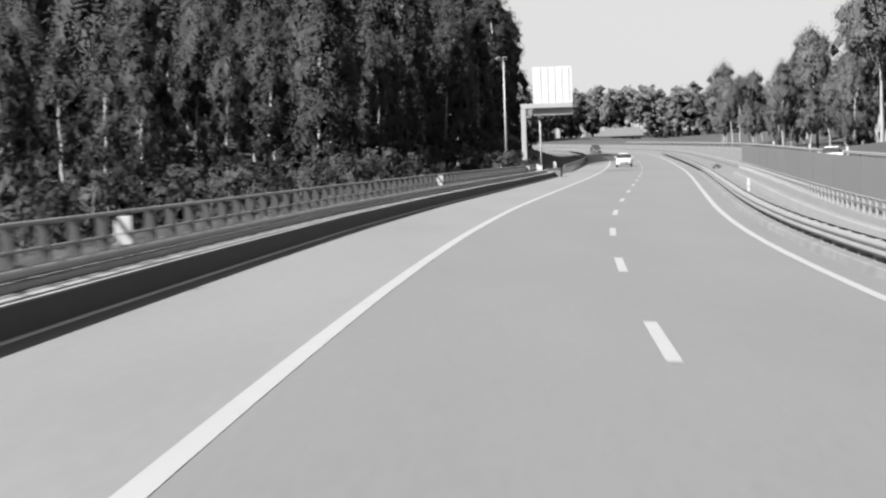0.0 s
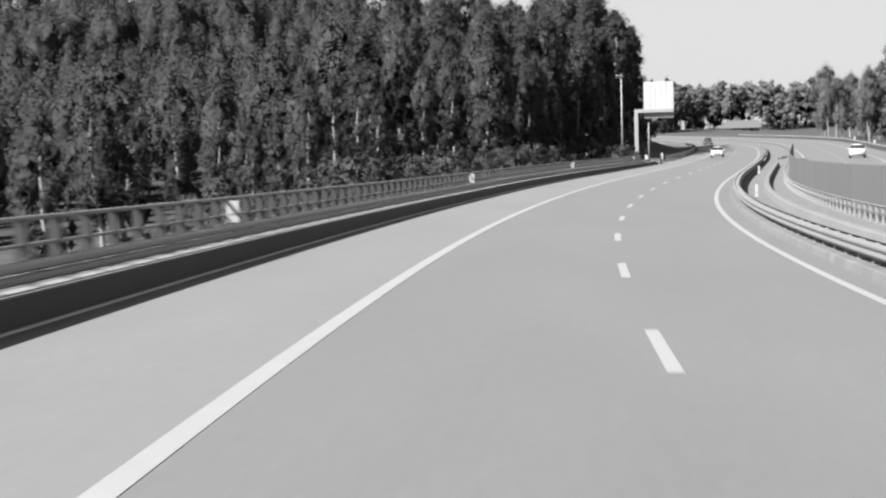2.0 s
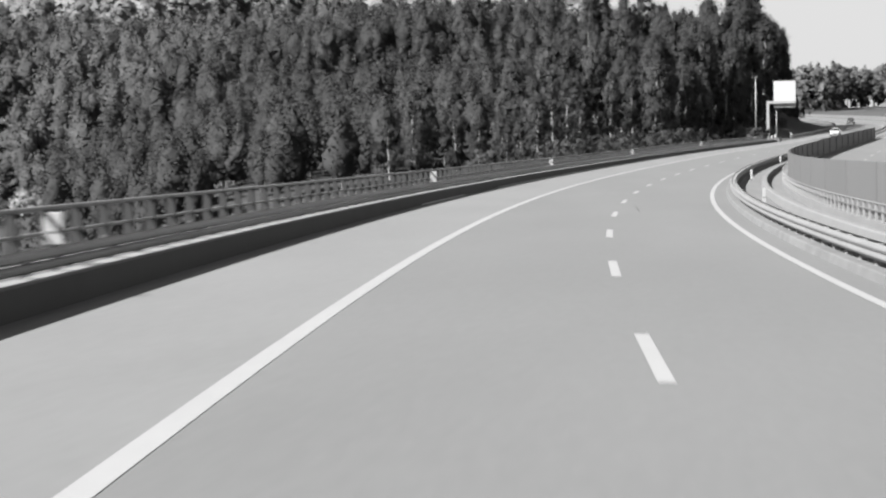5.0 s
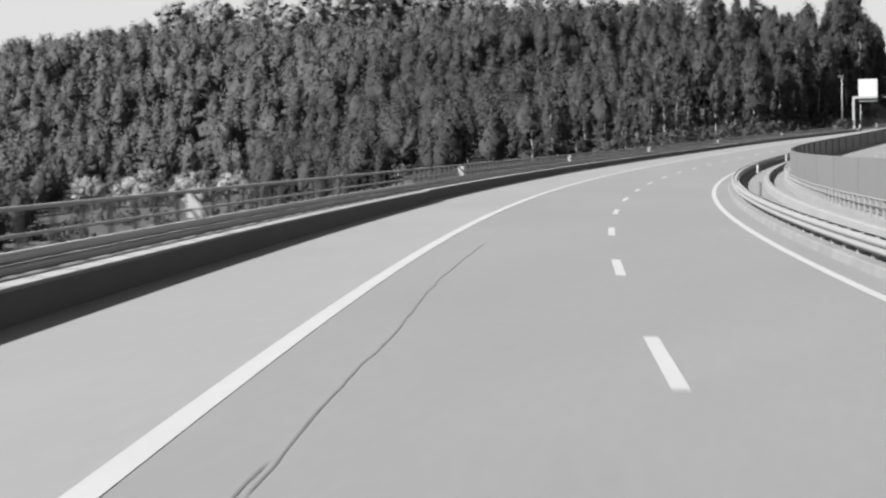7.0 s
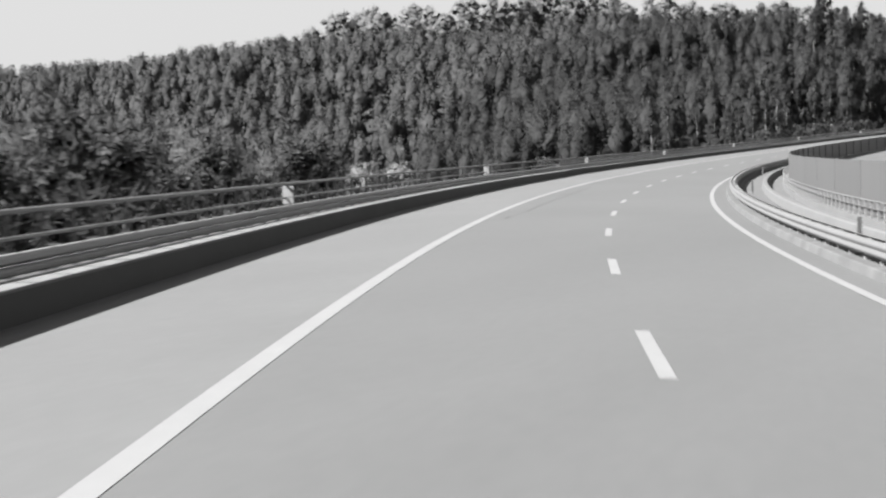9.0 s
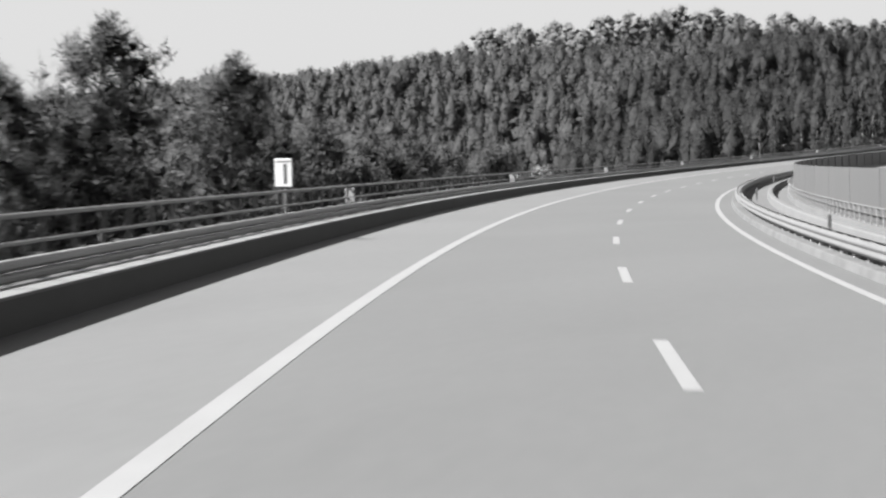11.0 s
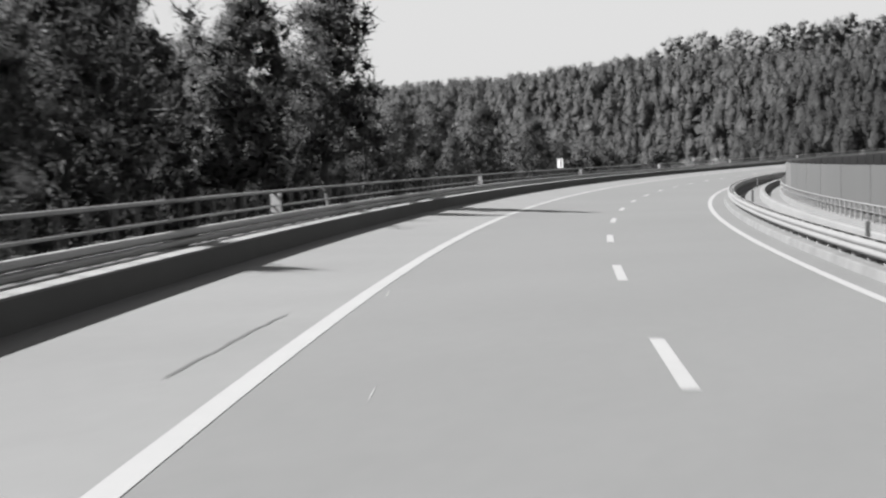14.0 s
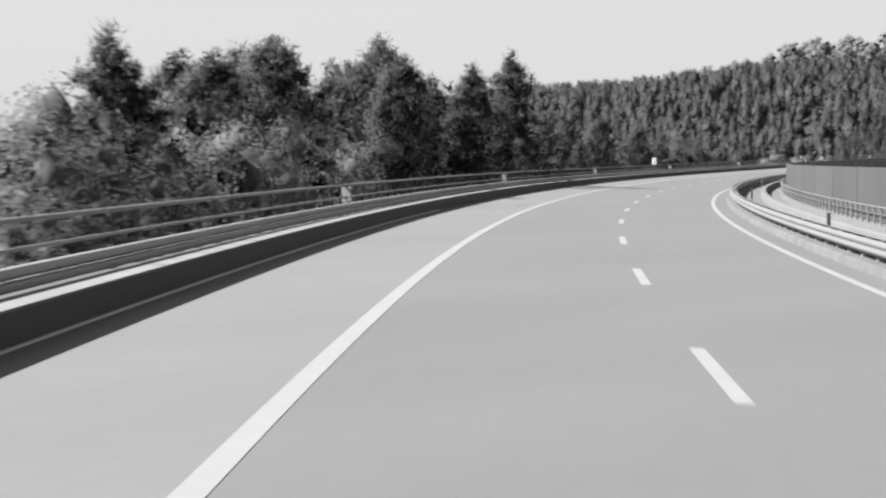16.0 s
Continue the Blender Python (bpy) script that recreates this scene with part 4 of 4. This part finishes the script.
# back of a large direction sign on a cranked gantry
turn = float(np.interp(162, GRID_S, psi))
board = thing("direction_sign", Matrix.Translation((4.62, 175.0, 1.6)) @ Matrix.Rotation(turn, 4, "Z"),
              "back of a large pale ribbed sign on a bent gantry", "sign")
part("panel", box(bmesh.new(), (-1.85, 0.0, 5.15), (1.85, 0.05, 9.62), 0.02), SIGN_BACK, board)
for x in (-1.12, -0.46, 0.2, 0.86, 1.5):
    part("rib", box(bmesh.new(), (x - 0.05, -0.03, 5.2), (x + 0.05, -0.001, 9.57), 0.006), SIGN_BACK, board)
part("trim", box(bmesh.new(), (-1.86, -0.06, 5.10), (1.86, 0.06, 5.149)), STEEL_DARK, board)
part("post", box(bmesh.new(), (-3.02, -0.48, -0.6), (-2.56, -0.06, 5.77), 0.04), PALE_STEEL, board)
part("arm", box(bmesh.new(), (-3.02, -0.40, 5.78), (1.84, -0.12, 6.22), 0.04), PALE_STEEL, board)
for x in (-1.1, 1.1):
    part("bracket", box(bmesh.new(), (x - 0.08, -0.119, 5.85), (x + 0.08, -0.0305, 6.15)), STEEL_DARK, board)

lamp = thing("mast_lamp", Matrix.Translation((0.1, 167.2, float(height([0.1], [167.2])[0]))), "slim grey lighting mast with small floodlight heads", "street lamp")
top = 11.55 - lamp.matrix_world.translation.z
smooth(part("mast", rod(bmesh.new(), (0, 0, 0), (0, 0, top), 0.13, 0.07, 10), PALE_STEEL, lamp))
part("crossbar", box(bmesh.new(), (-0.5, -0.05, top - 0.1), (0.25, 0.05, top)), STEEL, lamp)
for x in (-0.42, 0.12):
    head = part("floodlight", box(bmesh.new(), (x - 0.2, -0.2, top + 0.001), (x + 0.2, 0.12, top + 0.28), 0.04), WHITE, lamp)
    part("lens", box(bmesh.new(), (x - 0.16, -0.215, top + 0.04), (x + 0.16, -0.201, top + 0.24)), GLASS_DARK, head)
part("base_plate", box(bmesh.new(), (-0.25, -0.25, -0.1), (0.25, 0.25, 0.06)), CONCRETE, lamp)

mast = thing("post", Matrix.Translation((3.3, 172.7, float(height([3.3], [172.7])[0]))), "thin bare steel post behind the direction sign", "post")
smooth(part("shaft", rod(bmesh.new(), (0, 0, 0), (0, 0, 5.0), 0.08, 0.07), PALE_STEEL, mast))
part("cap", rod(bmesh.new(), (0, 0, 5.0), (0, 0, 5.06), 0.1), STEEL, mast)

hz = float(height([-0.7], [158.3])[0]) + 0.1
cabinet = thing("roadside_cabinet", Matrix.Translation((-0.7, 158.3, hz)), "pale roadside equipment cabinet on a plinth", "cabinet")
part("plinth", box(bmesh.new(), (-0.4, -0.3, -0.1), (0.4, 0.3, 0.35)), CONCRETE, cabinet)
body = part("body", box(bmesh.new(), (-0.45, -0.32, 0.351), (0.45, 0.32, 1.2), 0.03), WHITE, cabinet)
part("door", box(bmesh.new(), (-0.38, -0.335, 0.42), (0.38, -0.321, 1.1), 0.005), WHITE, body)
part("lid", box(bmesh.new(), (-0.5, -0.37, 1.201), (0.5, 0.37, 1.25), 0.01), STEEL, cabinet)

ender = thing("rail_terminal", stand(150, -5.6, 0), "blocky pale concrete end of the guard rail", "barrier end")
part("block", box(bmesh.new(), (-0.7, 0, -0.3), (0.5, 2.6, 0.62), 0.06), CONCRETE, ender)
part("cap", box(bmesh.new(), (-0.75, -0.05, 0.621), (0.55, 2.65, 0.70), 0.02), KERB, ender)

kinds = [(tree_thing("shrub", shrub(61 + q, 2.6, 1500, 0.2, 14), BARK_DARK, LEAF_EUC, "low dark bush beside the road end", "shrub", "verge bushes"), 2.6) for q in range(2)]
spots = []
for s, d, h in [(158, -9.5, 3.0), (163, -10.5, 2.6), (170, -11.0, 2.8), (178, -12.5, 2.2), (186, -13, 2.4), (160, -13, 2.2), (196, -14, 2.6), (150, -18, 2.0), (140, -19, 2.0),
                (170, 8.0, 0.5), (177, 8.4, 0.6), (188, 8.5, 0.5)]:
    x, y, _ = place(s, d)
    spots.append((x, y, h))
plant(kinds, spots, rng)

# ---------------------------------------------------------------- house in the field
house = thing("house", Matrix.Translation((38.2, 624.0, 8.7)), "low house with a broad tiled roof in the field", "house")
part("wall", box(bmesh.new(), (-7.6, -4.5, -0.5), (7.4, 4.5, 2.5)), PLASTER, house)
bm = bmesh.new()
eave = [bm.verts.new(c) for c in ((-8.8, -5.6, 2.4), (8.3, -5.6, 2.4), (8.3, 5.6, 2.4), (-8.8, 5.6, 2.4))]
low = [bm.verts.new((v.co.x, v.co.y, 2.2)) for v in eave]
crest = [bm.verts.new(c) for c in ((-3.0, 0, 5.2), (7.5, 0, 5.2))]
bm.faces.new((eave[0], eave[1], crest[1], crest[0]))
bm.faces.new((eave[1], eave[2], crest[1]))
bm.faces.new((eave[2], eave[3], crest[0], crest[1]))
bm.faces.new((eave[3], eave[0], crest[0]))
for n in range(4):
    bm.faces.new((eave[n], low[n], low[(n + 1) % 4], eave[(n + 1) % 4]))
bm.faces.new(list(reversed(low)))
bmesh.ops.recalc_face_normals(bm, faces=bm.faces)
roof = part("roof", bm, ROOF, house)
part("chimney", box(bmesh.new(), (7.6, -0.6, 3.6), (8.4, 0.5, 5.6), 0.03), PLASTER, roof)
for x in (-5.0, -1.6, 1.8, 4.6):
    w = part("window", box(bmesh.new(), (x - 0.6, -4.56, 0.9), (x + 0.6, -4.501, 2.0)), WHITE, house)
    part("pane", box(bmesh.new(), (x - 0.5, -4.58, 1.0), (x + 0.5, -4.561, 1.9)), GLASS_DARK, w)
shed = thing("shed", Matrix.Translation((32.3, 613.0, 9.6)), "small white-walled shed beside the house", "shed")
part("wall", box(bmesh.new(), (-2.7, -2, -1.0), (2.7, 2, 1.1)), WHITE, shed)
part("roof", box(bmesh.new(), (-2.9, -2.2, 1.101), (2.9, 2.2, 1.3)), ROOF, shed)


# ---------------------------------------------------------------- vehicles
def loft(sections):
    """A closed skin over cross-sections (y, half width low, half width high, z low, z high)."""
    bm = bmesh.new()
    rings = []
    for y, wl_, wh, zl, zh in sections:
        zm = zl + 0.55 * (zh - zl)
        pts = [(-wl_, zl), (-max(wl_, wh) * 1.0, zm), (-wh, zh - 0.06), (-wh + 0.08, zh), (wh - 0.08, zh), (wh, zh - 0.06), (max(wl_, wh), zm), (wl_, zl)]
        rings.append([bm.verts.new((x, y, z)) for x, z in pts])
    for a, b in zip(rings, rings[1:]):
        for q in range(8):
            bm.faces.new((a[q], a[(q + 1) % 8], b[(q + 1) % 8], b[q]))
    bm.faces.new(rings[0])
    bm.faces.new(list(reversed(rings[-1])))
    bmesh.ops.recalc_face_normals(bm, faces=bm.faces)
    return bm


def car(m, paint, label, van=False):
    """A car whose front faces -y."""
    root = thing("car", m, label, "car", "cars on the road")
    k = 1.12 if van else 1.0
    body = smooth(part("body", loft([(-2.05, 0.70, 0.62, 0.30, 0.62), (-1.95, 0.82, 0.74, 0.22, 0.78), (-1.2, 0.87, 0.80, 0.20, 0.92), (-0.7, 0.88, 0.82, 0.20, 0.98 * k),
                                     (1.2, 0.88, 0.82, 0.20, 1.0 * k), (1.85, 0.85, 0.78, 0.24, 0.98 * k), (2.0, 0.74, 0.66, 0.34, 0.8)]), paint, root))
    smooth(part("cabin", loft([(-0.95, 0.72, 0.62, 0.93, 0.99 * k), (-0.25, 0.76, 0.60, 0.95, 1.40 * k), (0.2, 0.77, 0.60, 0.95, 1.45 * k), (1.1, 0.76, 0.59, 0.95, 1.43 * k),
                               (1.75, 0.72, 0.56, 0.95, 1.05 * k)]), GLASS_DARK, root, "dark glazed cabin"))
    smooth(part("roof", loft([(-0.2, 0.58, 0.50, 1.40 * k, 1.44 * k), (0.2, 0.6, 0.52, 1.43 * k, 1.49 * k), (1.15, 0.58, 0.5, 1.41 * k, 1.47 * k)]), paint, root))
    for x in (-0.6, 0.6):
        part("headlight", box(bmesh.new(), (x - 0.17, -2.03, 0.56), (x + 0.17, -1.86, 0.72), 0.04), SIGN_BACK, body, "clear headlight")
        part("mirror", box(bmesh.new(), (x * 1.5 - 0.1, -0.62, 0.95), (x * 1.5 + 0.1, -0.48, 1.1), 0.03), paint, body)
    part("grille", box(bmesh.new(), (-0.4, -2.075, 0.34), (0.4, -2.0, 0.56), 0.02), DARK, body)
    part("number_plate", box(bmesh.new(), (-0.26, -2.09, 0.38), (0.26, -2.076, 0.48)), WHITE, body, "pale plate with a plain bar")
    for x in (-0.78, 0.78):
        for y in (-1.3, 1.3):
            wheel = smooth(part("wheel", rod(bmesh.new(), (x - 0.1, y, 0.31), (x + 0.1, y, 0.31), 0.31, sides=18), RUBBER, root))
            part("rim", rod(bmesh.new(), (x - 0.108, y, 0.31), (x + 0.108, y, 0.31), 0.19, sides=12), STEEL, wheel)
    return root


def ride(s, d, up=0.0, turn=0.0):
    return stand(s, d, up, turn)


car(ride(205, -0.6), CAR_WHITE, "white hatchback with dark windows driving in the slow lane")
car(ride(352, -0.6), CAR_BLACK, "dark tall car far off in the bend", True)
car(ride(150, 14.4 + 1.9, 0.32, 180), CAR_WHITE, "white car on the other carriageway beyond the screen")
